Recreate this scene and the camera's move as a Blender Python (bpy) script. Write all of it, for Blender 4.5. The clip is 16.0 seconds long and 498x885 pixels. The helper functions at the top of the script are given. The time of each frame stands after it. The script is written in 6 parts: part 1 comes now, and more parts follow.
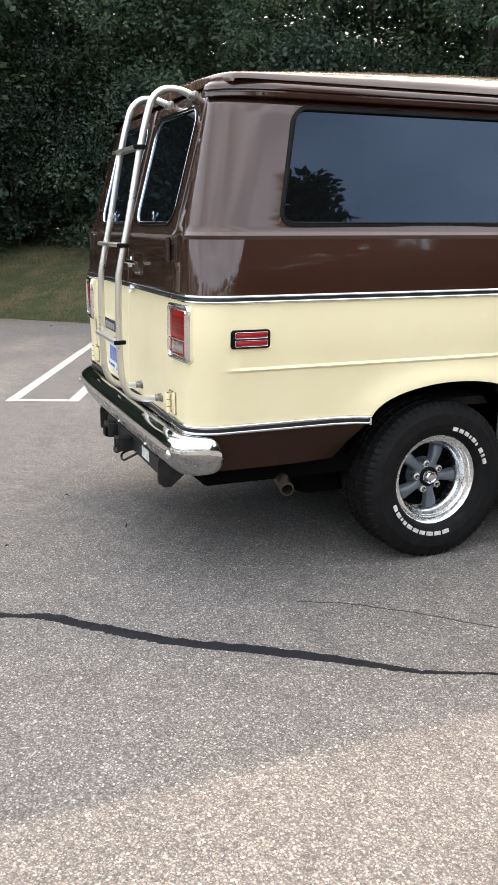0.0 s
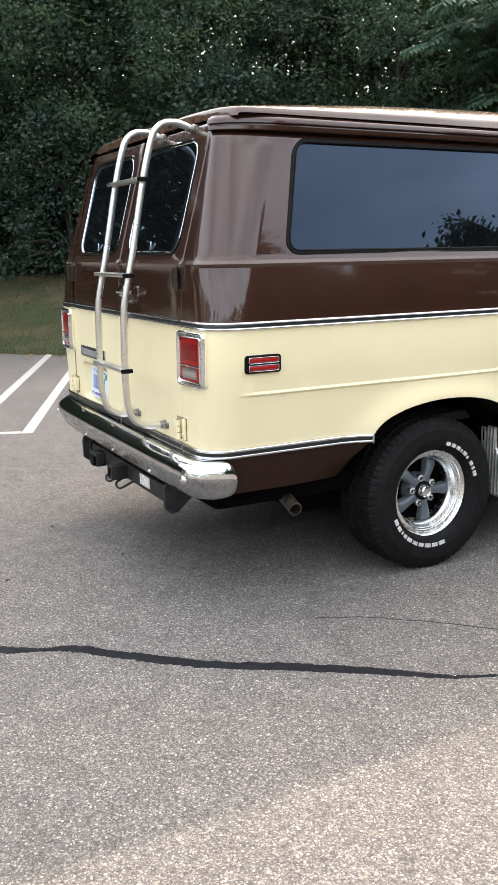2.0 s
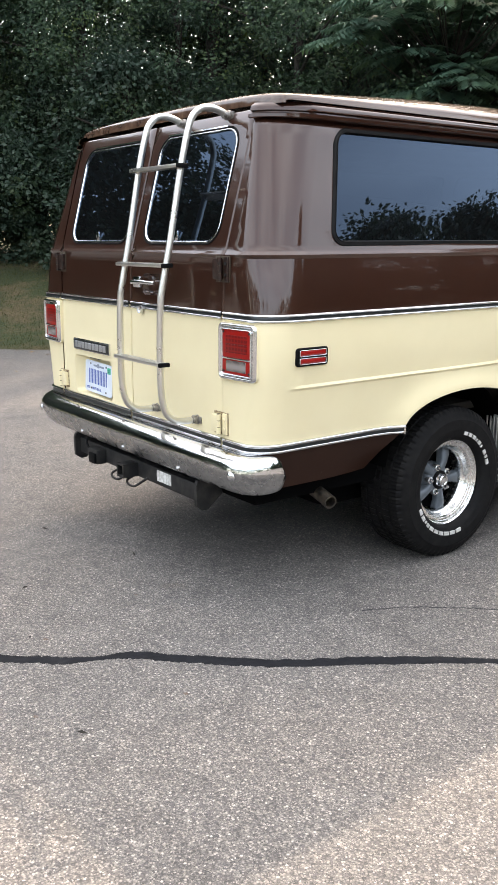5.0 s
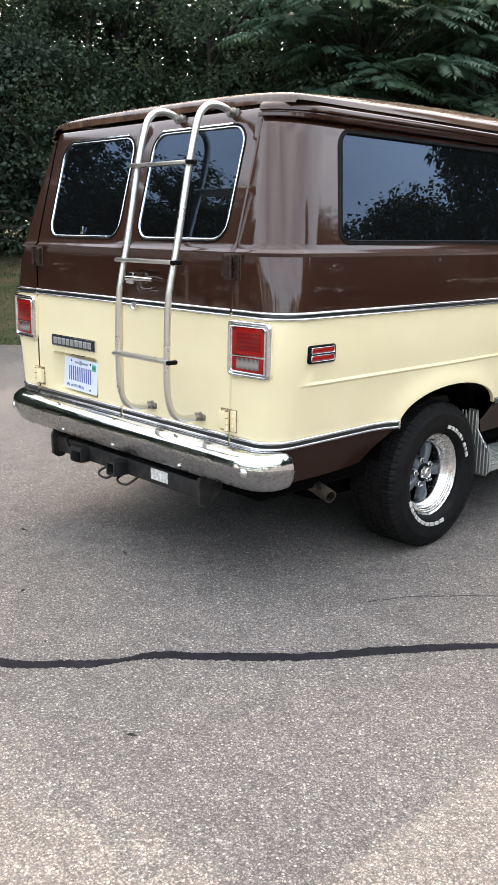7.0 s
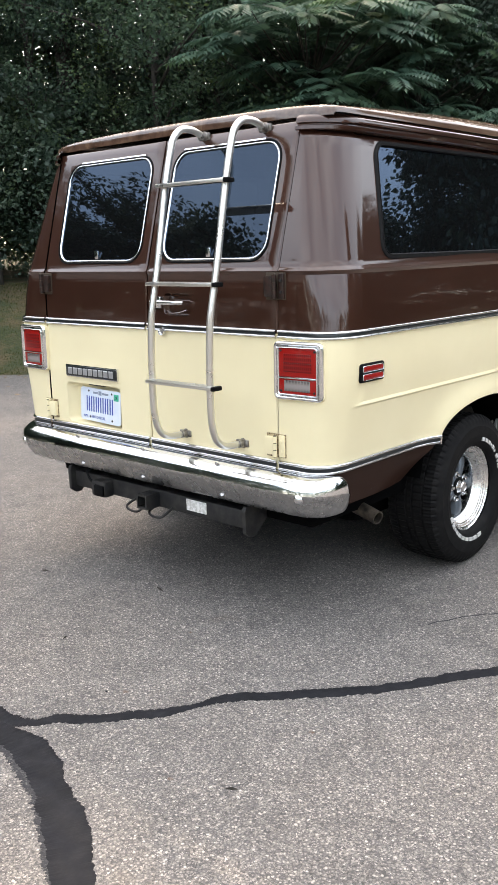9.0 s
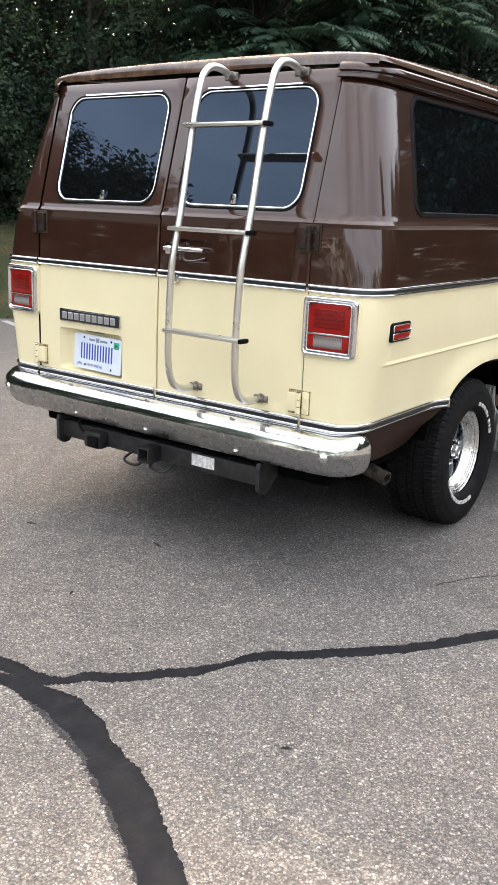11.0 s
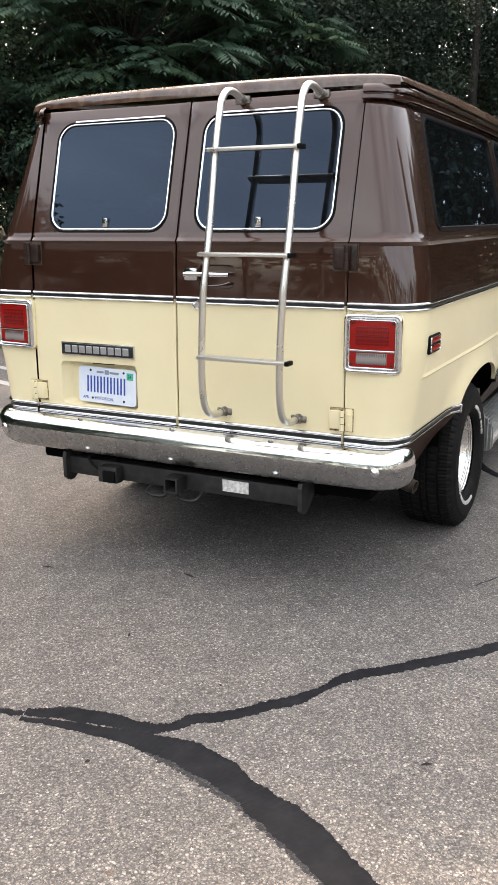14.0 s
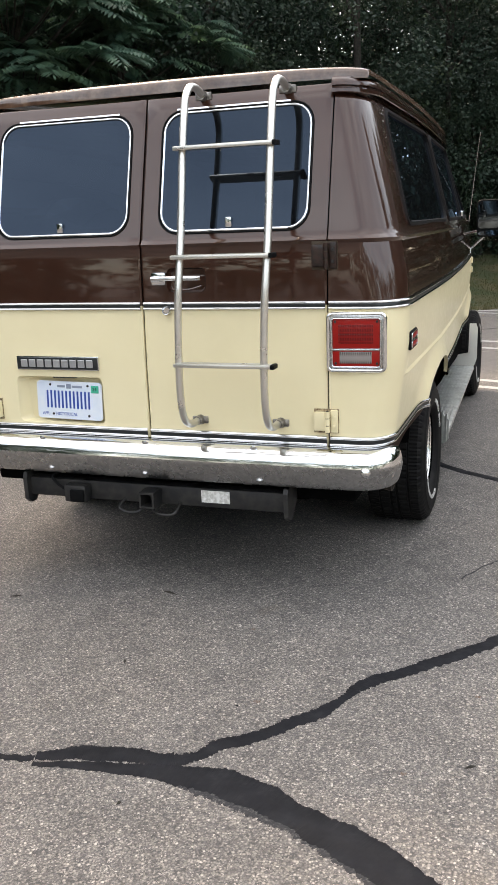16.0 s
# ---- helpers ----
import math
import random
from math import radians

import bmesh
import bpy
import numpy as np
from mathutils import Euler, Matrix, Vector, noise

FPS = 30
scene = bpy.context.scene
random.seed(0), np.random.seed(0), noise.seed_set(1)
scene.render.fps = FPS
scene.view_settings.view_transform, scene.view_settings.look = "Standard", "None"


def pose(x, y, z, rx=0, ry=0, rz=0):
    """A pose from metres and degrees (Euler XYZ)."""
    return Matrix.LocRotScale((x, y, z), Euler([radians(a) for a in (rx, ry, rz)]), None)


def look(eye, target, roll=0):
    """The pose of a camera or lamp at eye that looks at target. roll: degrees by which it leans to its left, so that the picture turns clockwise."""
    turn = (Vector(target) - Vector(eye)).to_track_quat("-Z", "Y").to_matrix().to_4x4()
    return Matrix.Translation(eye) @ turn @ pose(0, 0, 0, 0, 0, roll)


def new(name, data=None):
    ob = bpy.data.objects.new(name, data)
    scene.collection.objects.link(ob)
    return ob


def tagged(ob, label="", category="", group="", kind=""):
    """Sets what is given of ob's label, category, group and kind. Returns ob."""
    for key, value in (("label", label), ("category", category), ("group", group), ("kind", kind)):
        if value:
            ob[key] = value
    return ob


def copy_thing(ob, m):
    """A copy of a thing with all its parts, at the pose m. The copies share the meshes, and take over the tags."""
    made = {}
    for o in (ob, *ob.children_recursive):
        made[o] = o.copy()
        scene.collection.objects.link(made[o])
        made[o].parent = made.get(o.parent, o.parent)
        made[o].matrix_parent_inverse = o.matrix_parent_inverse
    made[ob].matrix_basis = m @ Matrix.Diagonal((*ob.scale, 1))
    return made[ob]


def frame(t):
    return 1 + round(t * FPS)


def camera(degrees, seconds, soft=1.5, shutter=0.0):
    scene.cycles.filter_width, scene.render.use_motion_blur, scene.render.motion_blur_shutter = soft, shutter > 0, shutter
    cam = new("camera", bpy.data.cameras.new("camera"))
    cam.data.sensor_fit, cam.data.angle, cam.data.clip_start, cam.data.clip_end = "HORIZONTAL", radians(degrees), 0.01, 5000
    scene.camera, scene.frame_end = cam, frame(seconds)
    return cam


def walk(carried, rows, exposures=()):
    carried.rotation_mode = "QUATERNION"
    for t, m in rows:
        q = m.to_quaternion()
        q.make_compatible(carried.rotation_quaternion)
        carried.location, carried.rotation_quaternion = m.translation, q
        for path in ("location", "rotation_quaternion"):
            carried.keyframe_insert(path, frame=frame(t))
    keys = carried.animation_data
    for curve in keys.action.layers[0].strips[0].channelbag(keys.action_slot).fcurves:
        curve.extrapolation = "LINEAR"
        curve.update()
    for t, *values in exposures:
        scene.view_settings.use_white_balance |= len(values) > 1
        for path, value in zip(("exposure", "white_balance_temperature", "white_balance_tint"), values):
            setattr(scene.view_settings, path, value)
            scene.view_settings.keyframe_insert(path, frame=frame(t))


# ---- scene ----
cam = camera(31.8, 16.0)
PATH = [
    (0, (4.061, -0.874, 1.369), (2.234, -0.206, 0.905), 0.3),
    (0.5, (3.955, -0.929, 1.364), (2.149, -0.226, 0.87), 1.1),
    (1, (3.899, -1.032, 1.372), (2.133, -0.205, 0.928), -2.8),
    (1.5, (3.913, -1.134, 1.381), (2.149, -0.304, 0.935), -0.3),
    (2, (3.968, -1.27, 1.379), (2.211, -0.406, 0.969), -0.8),
    (2.5, (3.926, -1.367, 1.372), (2.205, -0.457, 0.917), -0.9),
    (3, (3.797, -1.441, 1.368), (2.09, -0.486, 0.948), -1.6),
    (3.5, (3.71, -1.525, 1.371), (2.037, -0.518, 0.938), 0.8),
    (4, (3.66, -1.652, 1.394), (2.04, -0.559, 0.968), -0.0),
    (4.5, (3.624, -1.749, 1.384), (2.009, -0.649, 0.956), 0.2),
    (6.8, (3.325, -2.137, 1.397), (1.865, -0.845, 0.949), -0.4),
    (7, (3.304, -2.185, 1.402), (1.858, -0.878, 0.955), 0.6),
    (7.5, (3.167, -2.218, 1.391), (1.766, -0.857, 0.964), 0.4),
    (8, (3.072, -2.263, 1.41), (1.668, -0.899, 1.001), -0.5),
    (10.5, (2.65, -2.545, 1.408), (1.432, -1.028, 0.942), -0.9),
    (11, (2.538, -2.616, 1.386), (1.362, -1.079, 0.881), 1.9),
    (11.5, (2.449, -2.749, 1.402), (1.349, -1.146, 0.932), -0.9),
    (12, (2.371, -2.838, 1.408), (1.311, -1.212, 0.926), -0.3),
    (12.5, (2.278, -2.844, 1.398), (1.251, -1.193, 0.929), -0.5),
    (13, (2.165, -2.848, 1.416), (1.149, -1.19, 0.948), -2.5),
    (13.5, (2.055, -2.864, 1.402), (1.049, -1.206, 0.91), -1.1),
    (14, (1.965, -2.958, 1.415), (1.041, -1.248, 0.94), -0.8),
    (14.5, (1.868, -3.039, 1.419), (0.985, -1.312, 0.933), -0.3),
    (15, (1.797, -3.09, 1.424), (0.988, -1.33, 0.927), 1.9),
    (15.5, (1.715, -3.043, 1.407), (0.926, -1.268, 0.931), -0.9),
    (16, (1.61, -2.997, 1.412), (0.91, -1.185, 0.938), -2.7),
]
EXPOSURES = [(0.0, 3.36, 7700, 12), (8.0, 3.36, 7600, 12), (12.0, 3.27, 7900, 13), (15.0, 3.11, 8100, 14), (16.0, 3.05, 7950, 12)]
SKY_STRENGTH, SUN_STRENGTH = 0.13, 0.40
CLOUDS = (1.8, 3.9)          # grey and bright parts of the thin cloud
VAN_YAW = 1.4
walk(cam, [(t, look(eye, target, roll)) for t, eye, target, roll in PATH], EXPOSURES)

# ---------------------------------------------------------------- light
SUN_TO = Vector((-1.30, 1.27, 1.95)).normalized()
world = bpy.data.worlds.new("world")
scene.world = world
world.use_nodes = True
wn = world.node_tree.nodes
sky = wn.new("ShaderNodeTexSky")
sky.sky_type = 'NISHITA'
sky.sun_disc = False
sky.sun_elevation = math.asin(SUN_TO.z)
sky.sun_rotation = math.atan2(SUN_TO.x, SUN_TO.y)
sky.air_density, sky.dust_density, sky.ozone_density = 1.0, 3.0, 1.0
wn["Background"].inputs["Strength"].default_value = SKY_STRENGTH
wl = world.node_tree.links
cloud_at, cloud_map, cloud = wn.new("ShaderNodeTexCoord"), wn.new("ShaderNodeMapping"), wn.new("ShaderNodeTexNoise")
cloud_map.inputs["Scale"].default_value = (1.0, 1.0, 2.6)
cloud.inputs["Scale"].default_value, cloud.inputs["Detail"].default_value, cloud.inputs["Roughness"].default_value = 3.2, 5, 0.5
wl.new(cloud_at.outputs["Generated"], cloud_map.inputs["Vector"])
wl.new(cloud_map.outputs["Vector"], cloud.inputs["Vector"])
veil = wn.new("ShaderNodeValToRGB")
for stop, at, tone in ((veil.color_ramp.elements[0], 0.34, CLOUDS[0]), (veil.color_ramp.elements[1], 0.66, CLOUDS[1])):
    stop.position, stop.color = at, (tone * 0.90, tone * 0.975, tone * 1.04, 1)
wl.new(cloud.outputs["Fac"], veil.inputs["Fac"])
haze = wn.new("ShaderNodeMix")
haze.data_type, haze.inputs[0].default_value = 'RGBA', 0.6
wl.new(sky.outputs["Color"], haze.inputs[6])
# an overcast veil is three times as bright overhead as at the horizon
up, lift, dome = wn.new("ShaderNodeSeparateXYZ"), wn.new("ShaderNodeMath"), wn.new("ShaderNodeMix")
lift.operation, lift.use_clamp = 'MULTIPLY_ADD', True
lift.inputs[1].default_value, lift.inputs[2].default_value = 0.56, 0.44
dome.data_type, dome.blend_type, dome.inputs[0].default_value = 'RGBA', 'MULTIPLY', 1.0
wl.new(cloud_at.outputs["Generated"], up.inputs[0])
wl.new(up.outputs["Z"], lift.inputs[0])
wl.new(veil.outputs["Color"], dome.inputs[6])
wl.new(lift.outputs[0], dome.inputs[7])
wl.new(dome.outputs[2], haze.inputs[7])
wl.new(haze.outputs[2], wn["Background"].inputs["Color"])
sun = new("sun", bpy.data.lights.new("sun", "SUN"))
sun.data.energy, sun.data.angle, sun.data.color = SUN_STRENGTH, radians(0.9), (1.0, 0.90, 0.82)
sun.matrix_world = look(SUN_TO * 60, (0, 0, 0))


# ---------------------------------------------------------------- materials
def mat(name, base, rough=0.5, metal=0.0, coat=0.0, coat_rough=0.04, spec=0.5):
    m = bpy.data.materials.new(name)
    m.use_nodes = True
    b = m.node_tree.nodes["Principled BSDF"]
    b.inputs["Base Color"].default_value = (*base, 1)
    b.inputs["Roughness"].default_value = rough
    b.inputs["Metallic"].default_value = metal
    b.inputs["Coat Weight"].default_value = coat
    b.inputs["Coat Roughness"].default_value = coat_rough
    b.inputs["Specular IOR Level"].default_value = spec
    return m


def nodes_of(m):
    t = m.node_tree
    return t.nodes, t.links, t.nodes["Principled BSDF"]


def coords(m, scale=(1, 1, 1)):
    n, l, _ = nodes_of(m)
    tc = n.new("ShaderNodeTexCoord")
    mp = n.new("ShaderNodeMapping")
    mp.inputs["Scale"].default_value = scale
    l.new(tc.outputs["Object"], mp.inputs["Vector"])
    return mp.outputs["Vector"]


def noise_tex(m, scale, detail=4, vec=None, rough=0.55):
    n, l, _ = nodes_of(m)
    t = n.new("ShaderNodeTexNoise")
    t.inputs["Scale"].default_value, t.inputs["Detail"].default_value, t.inputs["Roughness"].default_value = scale, detail, rough
    l.new(vec or coords(m), t.inputs["Vector"])
    return t.outputs["Fac"]


def ramp(m, fac, stops):
    n, l, _ = nodes_of(m)
    r = n.new("ShaderNodeValToRGB")
    e = r.color_ramp.elements
    while len(e) < len(stops):
        e.new(0.5)
    for k, (pos, c) in zip(e, stops):
        k.position = pos
        k.color = (*c, 1) if not isinstance(c, float) else (c, c, c, 1)
    l.new(fac, r.inputs["Fac"])
    return r.outputs["Color"]


def mix(m, fac, a, b, kind='MIX'):
    n, l, _ = nodes_of(m)
    x = n.new("ShaderNodeMix")
    x.data_type, x.blend_type = 'RGBA', kind
    for v, sock in ((fac, x.inputs[0]), (a, x.inputs[6]), (b, x.inputs[7])):
        if isinstance(v, (int, float)):
            sock.default_value = v
        elif isinstance(v, tuple):
            sock.default_value = (*v, 1)
        else:
            l.new(v, sock)
    return x.outputs[2]


def bump(m, height, strength=0.3, dist=0.002, coat=False):
    n, l, b = nodes_of(m)
    k = n.new("ShaderNodeBump")
    k.inputs["Strength"].default_value, k.inputs["Distance"].default_value = strength, dist
    l.new(height, k.inputs["Height"])
    l.new(k.outputs["Normal"], b.inputs["Coat Normal" if coat else "Normal"])
    return k


def feed(m, sock, out):
    n, l, b = nodes_of(m)
    l.new(out, b.inputs[sock])


def paint(name, base, dark, coat=1.0, rough=0.32, metal=0.0, gloss=(0.02, 0.07)):
    m = mat(name, base, rough, metal, coat, 0.03, 0.05)
    feed(m, "Base Color", mix(m, ramp(m, noise_tex(m, 3.5, 5), [(0.35, 0.0), (0.75, 1.0)]), base, dark))
    feed(m, "Coat Roughness", ramp(m, noise_tex(m, 40, 4), [(0.3, gloss[0]), (0.8, gloss[1])]))
    bump(m, noise_tex(m, 4.0, 2), 0.045, 0.004, coat=True)
    return m


BROWN = paint("brown_paint", (0.046, 0.0176, 0.0110), (0.037, 0.0143, 0.0090), 1.0, 0.40, 0.35)
BROWN.node_tree.nodes["Principled BSDF"].inputs["Coat IOR"].default_value = 1.58
# Sill brown: darker, rougher and less glossy than the body's.
SILLP = paint("dull_brown_sill_paint", (0.034, 0.0155, 0.0105), (0.026, 0.0125, 0.0090), 0.22, 0.55, 0.0, (0.15, 0.3))
CREAM = paint("cream_paint", (0.802, 0.709, 0.466), (0.766, 0.672, 0.433), 0.55, 0.5, 0.0, (0.10, 0.22))
ROOFP = mat("roof_paint", (0.05, 0.022, 0.013), 0.6, 0.0, 0.45, 0.05, 0.05)
_streak = noise_tex(ROOFP, 1.0, 5, coords(ROOFP, (16, 1.1, 16)), 0.6)
feed(ROOFP, "Base Color", ramp(ROOFP, _streak, [(0.35, (0.045, 0.020, 0.012)), (0.55, (0.090, 0.048, 0.030)), (0.75, (0.165, 0.105, 0.068))]))
feed(ROOFP, "Coat Roughness", ramp(ROOFP, _streak, [(0.3, 0.025), (0.75, 0.13)]))
feed(ROOFP, "Coat Weight", ramp(ROOFP, noise_tex(ROOFP, 1.0, 4, coords(ROOFP, (9, 0.8, 9)), 0.6), [(0.35, 0.7), (0.62, 1.0)]))
ROOFP.node_tree.nodes["Principled BSDF"].inputs["Coat IOR"].default_value = 1.75

MIRROR = mat("mirror_glass", (0.15, 0.165, 0.185), 0.05, 1.0)
RUSTY = mat("rust_tinted_paint", (0.22, 0.15, 0.085), 0.8)
feed(RUSTY, "Base Color", ramp(RUSTY, noise_tex(RUSTY, 120, 5), [(0.4, (0.10, 0.055, 0.025)), (0.6, (0.42, 0.34, 0.20))]))
# Hinge brown: darker than the body and mottled.
HINGE_PAINT = mat("mottled_dark_brown_paint", (0.022, 0.0095, 0.0065), 0.5, 0, 0.5, 0.15, 0.2)
feed(HINGE_PAINT, "Base Color", ramp(HINGE_PAINT, noise_tex(HINGE_PAINT, 60, 5), [(0.4, (0.010, 0.005, 0.004)), (0.62, (0.030, 0.013, 0.009))]))
# Dark brown for hinge edges: rust and the gap's shadow in one colour.
HINGE_DARK = mat("rust_and_gap_dark", (0.05, 0.035, 0.022), 0.85)
CHROME = mat("chrome", (0.70, 0.71, 0.72), 0.07, 1.0)
feed(CHROME, "Roughness", ramp(CHROME, noise_tex(CHROME, 9, 6), [(0.35, 0.04), (0.8, 0.16)]))
bump(CHROME, noise_tex(CHROME, 5, 2), 0.12, 0.006)
DULL_CHROME = mat("weathered_chrome", (0.55, 0.54, 0.52), 0.28, 1.0)
feed(DULL_CHROME, "Base Color", ramp(DULL_CHROME, noise_tex(DULL_CHROME, 70, 6, None, 0.75), [(0.38, (0.40, 0.40, 0.40)), (0.60, (0.54, 0.54, 0.54)), (0.78, (0.74, 0.74, 0.74))]))
feed(DULL_CHROME, "Roughness", ramp(DULL_CHROME, noise_tex(DULL_CHROME, 14, 6), [(0.3, 0.16), (0.75, 0.42)]))
bump(DULL_CHROME, noise_tex(DULL_CHROME, 160, 4), 0.25, 0.001)
ALU = mat("brushed_aluminium", (0.66, 0.645, 0.60), 0.34, 0.92)
feed(ALU, "Roughness", ramp(ALU, noise_tex(ALU, 14, 4), [(0.3, 0.26), (0.8, 0.40)]))
RIM = mat("polished_aluminium", (0.86, 0.86, 0.85), 0.16, 1.0)
feed(RIM, "Roughness", ramp(RIM, noise_tex(RIM, 30, 5), [(0.3, 0.20), (0.8, 0.34)]))
SPOKE = mat("grey_cast_metal", (0.115, 0.135, 0.155), 0.45, 0.35)
bump(SPOKE, noise_tex(SPOKE, 260, 3), 0.2, 0.001)
RUBBER = mat("tyre_rubber", (0.01, 0.01, 0.011), 0.66, 0, 0, 0.04, 0.12)
feed(RUBBER, "Base Color", ramp(RUBBER, noise_tex(RUBBER, 22, 6), [(0.35, (0.0050, 0.0050, 0.0055)), (0.8, (0.013, 0.0125, 0.012))]))
bump(RUBBER, noise_tex(RUBBER, 240, 3), 0.2, 0.001)
BLACK = mat("black_rubber", (0.004, 0.0043, 0.0047), 0.55, 0, 0, 0.04, 0.08)
FOOT = mat("weathered_cast_metal", (0.30, 0.285, 0.26), 0.42, 0.85)
feed(FOOT, "Base Color", ramp(FOOT, noise_tex(FOOT, 60, 5), [(0.35, (0.12, 0.11, 0.10)), (0.7, (0.42, 0.40, 0.37))]))
TRIMBLACK = mat("black_trim_vinyl", (0.010, 0.014, 0.016), 0.28)
WHITE = mat("white_rubber_lettering", (0.72, 0.71, 0.68), 0.6)
feed(WHITE, "Base Color", ramp(WHITE, noise_tex(WHITE, 90, 5), [(0.35, (0.40, 0.39, 0.37)), (0.6, (0.60, 0.59, 0.57))]))
HITCH = mat("worn_black_steel", (0.02, 0.02, 0.021), 0.55, 0.2)
feed(HITCH, "Base Color", ramp(HITCH, noise_tex(HITCH, 18, 7), [(0.4, (0.009, 0.0095, 0.011)), (0.72, (0.036, 0.034, 0.031)), (0.85, (0.085, 0.077, 0.07))]))
bump(HITCH, noise_tex(HITCH, 60, 5), 0.3, 0.002)
# Near black: shade under the van and in gaps put into the colour.
UNDER = mat("underbody_shade_black", (0.0028, 0.0028, 0.0030), 0.9, 0, 0, 0.04, 0.02)
RED = mat("red_lens", (0.25, 0.006, 0.006), 0.4, 0, 0.3, 0.03, 0.15)
MARKER_RED = mat("dark_red_lens", (0.27, 0.007, 0.006), 0.35, 0, 0.35, 0.06, 0.15)
REDRIM = mat("red_reflector_band", (0.29, 0.007, 0.005), 0.35, 0, 0.3, 0.05, 0.15)
LENS_DARK = mat("dark_lens_seam", (0.05, 0.003, 0.003), 0.4)
CLEARLENS = mat("clear_ribbed_lens", (0.50, 0.47, 0.44), 0.10, 0, 1.0, 0.03)


def lens_relief(m, sx, sz, dark, light):
    v = coords(m)
    n, l, b = nodes_of(m)
    sep = n.new("ShaderNodeSeparateXYZ")
    l.new(v, sep.inputs[0])
    outs = []
    for axis, s in (("X", sx), ("Z", sz)):
        w = n.new("ShaderNodeMath")
        w.operation = 'MULTIPLY'
        w.inputs[1].default_value = s
        l.new(sep.outputs[axis], w.inputs[0])
        f = n.new("ShaderNodeMath")
        f.operation = 'SINE'
        l.new(w.outputs[0], f.inputs[0])
        outs.append(f.outputs[0])
    mx = n.new("ShaderNodeMath")
    mx.operation = 'MAXIMUM'
    l.new(outs[0], mx.inputs[0])
    l.new(outs[1], mx.inputs[1])
    feed(m, "Base Color", ramp(m, mx.outputs[0], [(0.1, dark), (0.95, light)]))
    bump(m, mx.outputs[0], 0.2, 0.001)


lens_relief(RED, 760, 420, (0.115, 0.003, 0.003), (0.225, 0.006, 0.005))
lens_relief(CLEARLENS, 1000, 90, (0.06, 0.048, 0.045), (0.235, 0.21, 0.20))
PLATE = mat("plate_white_enamel", (0.66, 0.72, 0.80), 0.35)
feed(PLATE, "Base Color", ramp(PLATE, noise_tex(PLATE, 9, 3), [(0.35, (0.60, 0.68, 0.80)), (0.7, (0.74, 0.78, 0.82))]))
BLUE = mat("blue_enamel", (0.02, 0.07, 0.34), 0.4)
GREY_INK = mat("grey_ink", (0.22, 0.26, 0.34), 0.5)
TEAL = mat("green_sticker", (0.03, 0.42, 0.28), 0.4)
STICKER = mat("white_sticker", (0.72, 0.72, 0.70), 0.5)
feed(STICKER, "Base Color", ramp(STICKER, noise_tex(STICKER, 60, 6), [(0.4, (0.50, 0.49, 0.46)), (0.6, (0.76, 0.76, 0.74))]))
BADGE_SILVER = mat("badge_silver", (0.40, 0.41, 0.42), 0.35, 0.6)
INNER = mat("dark_interior_trim", (0.02, 0.016, 0.013), 0.85)
EXHAUST = mat("sooty_exhaust_steel", (0.16, 0.13, 0.10), 0.55, 0.7)
feed(EXHAUST, "Base Color", ramp(EXHAUST, noise_tex(EXHAUST, 30, 6), [(0.35, (0.04, 0.034, 0.03)), (0.7, (0.16, 0.13, 0.10))]))
STEPALU = mat("running_board_aluminium", (0.50, 0.52, 0.52), 0.42, 0.85)
feed(STEPALU, "Base Color", ramp(STEPALU, noise_tex(STEPALU, 16, 6), [(0.35, (0.36, 0.38, 0.37)), (0.75, (0.62, 0.64, 0.63))]))

# deep-tinted glass: gloss with the sky's blue put in, over a nearly black filter
GLASS = bpy.data.materials.new("tinted_glass")
GLASS.use_nodes = True
_n, _l = GLASS.node_tree.nodes, GLASS.node_tree.links
_n.remove(_n["Principled BSDF"])
_tr, _gl, _mx, _fr = _n.new("ShaderNodeBsdfTransparent"), _n.new("ShaderNodeBsdfGlossy"), _n.new("ShaderNodeMixShader"), _n.new("ShaderNodeFresnel")
_tr.inputs["Color"].default_value = (0.010, 0.012, 0.013, 1)
_gl.inputs["Color"].default_value = (0.45, 0.64, 0.92, 1)
_gl.inputs["Roughness"].default_value = 0.012
_fr.inputs["IOR"].default_value = 1.56
_l.new(_fr.outputs[0], _mx.inputs[0])
_l.new(_tr.outputs[0], _mx.inputs[1])
_l.new(_gl.outputs[0], _mx.inputs[2])
# Thin diffuse layer lifts the blacks: lens flare put into the glass.
_flare, _flare_mix = _n.new("ShaderNodeBsdfDiffuse"), _n.new("ShaderNodeMixShader")
_flare.inputs["Color"].default_value = (0.42, 0.45, 0.46, 1)
_flare_mix.inputs[0].default_value = 0.008
_l.new(_mx.outputs[0], _flare_mix.inputs[1])
_l.new(_flare.outputs[0], _flare_mix.inputs[2])
_l.new(_flare_mix.outputs[0], _n["Material Output"].inputs["Surface"])

# asphalt with light and dark stones in a worn grey binder
ASPHALT = mat("worn_asphalt", (0.2, 0.19, 0.18), 0.85)


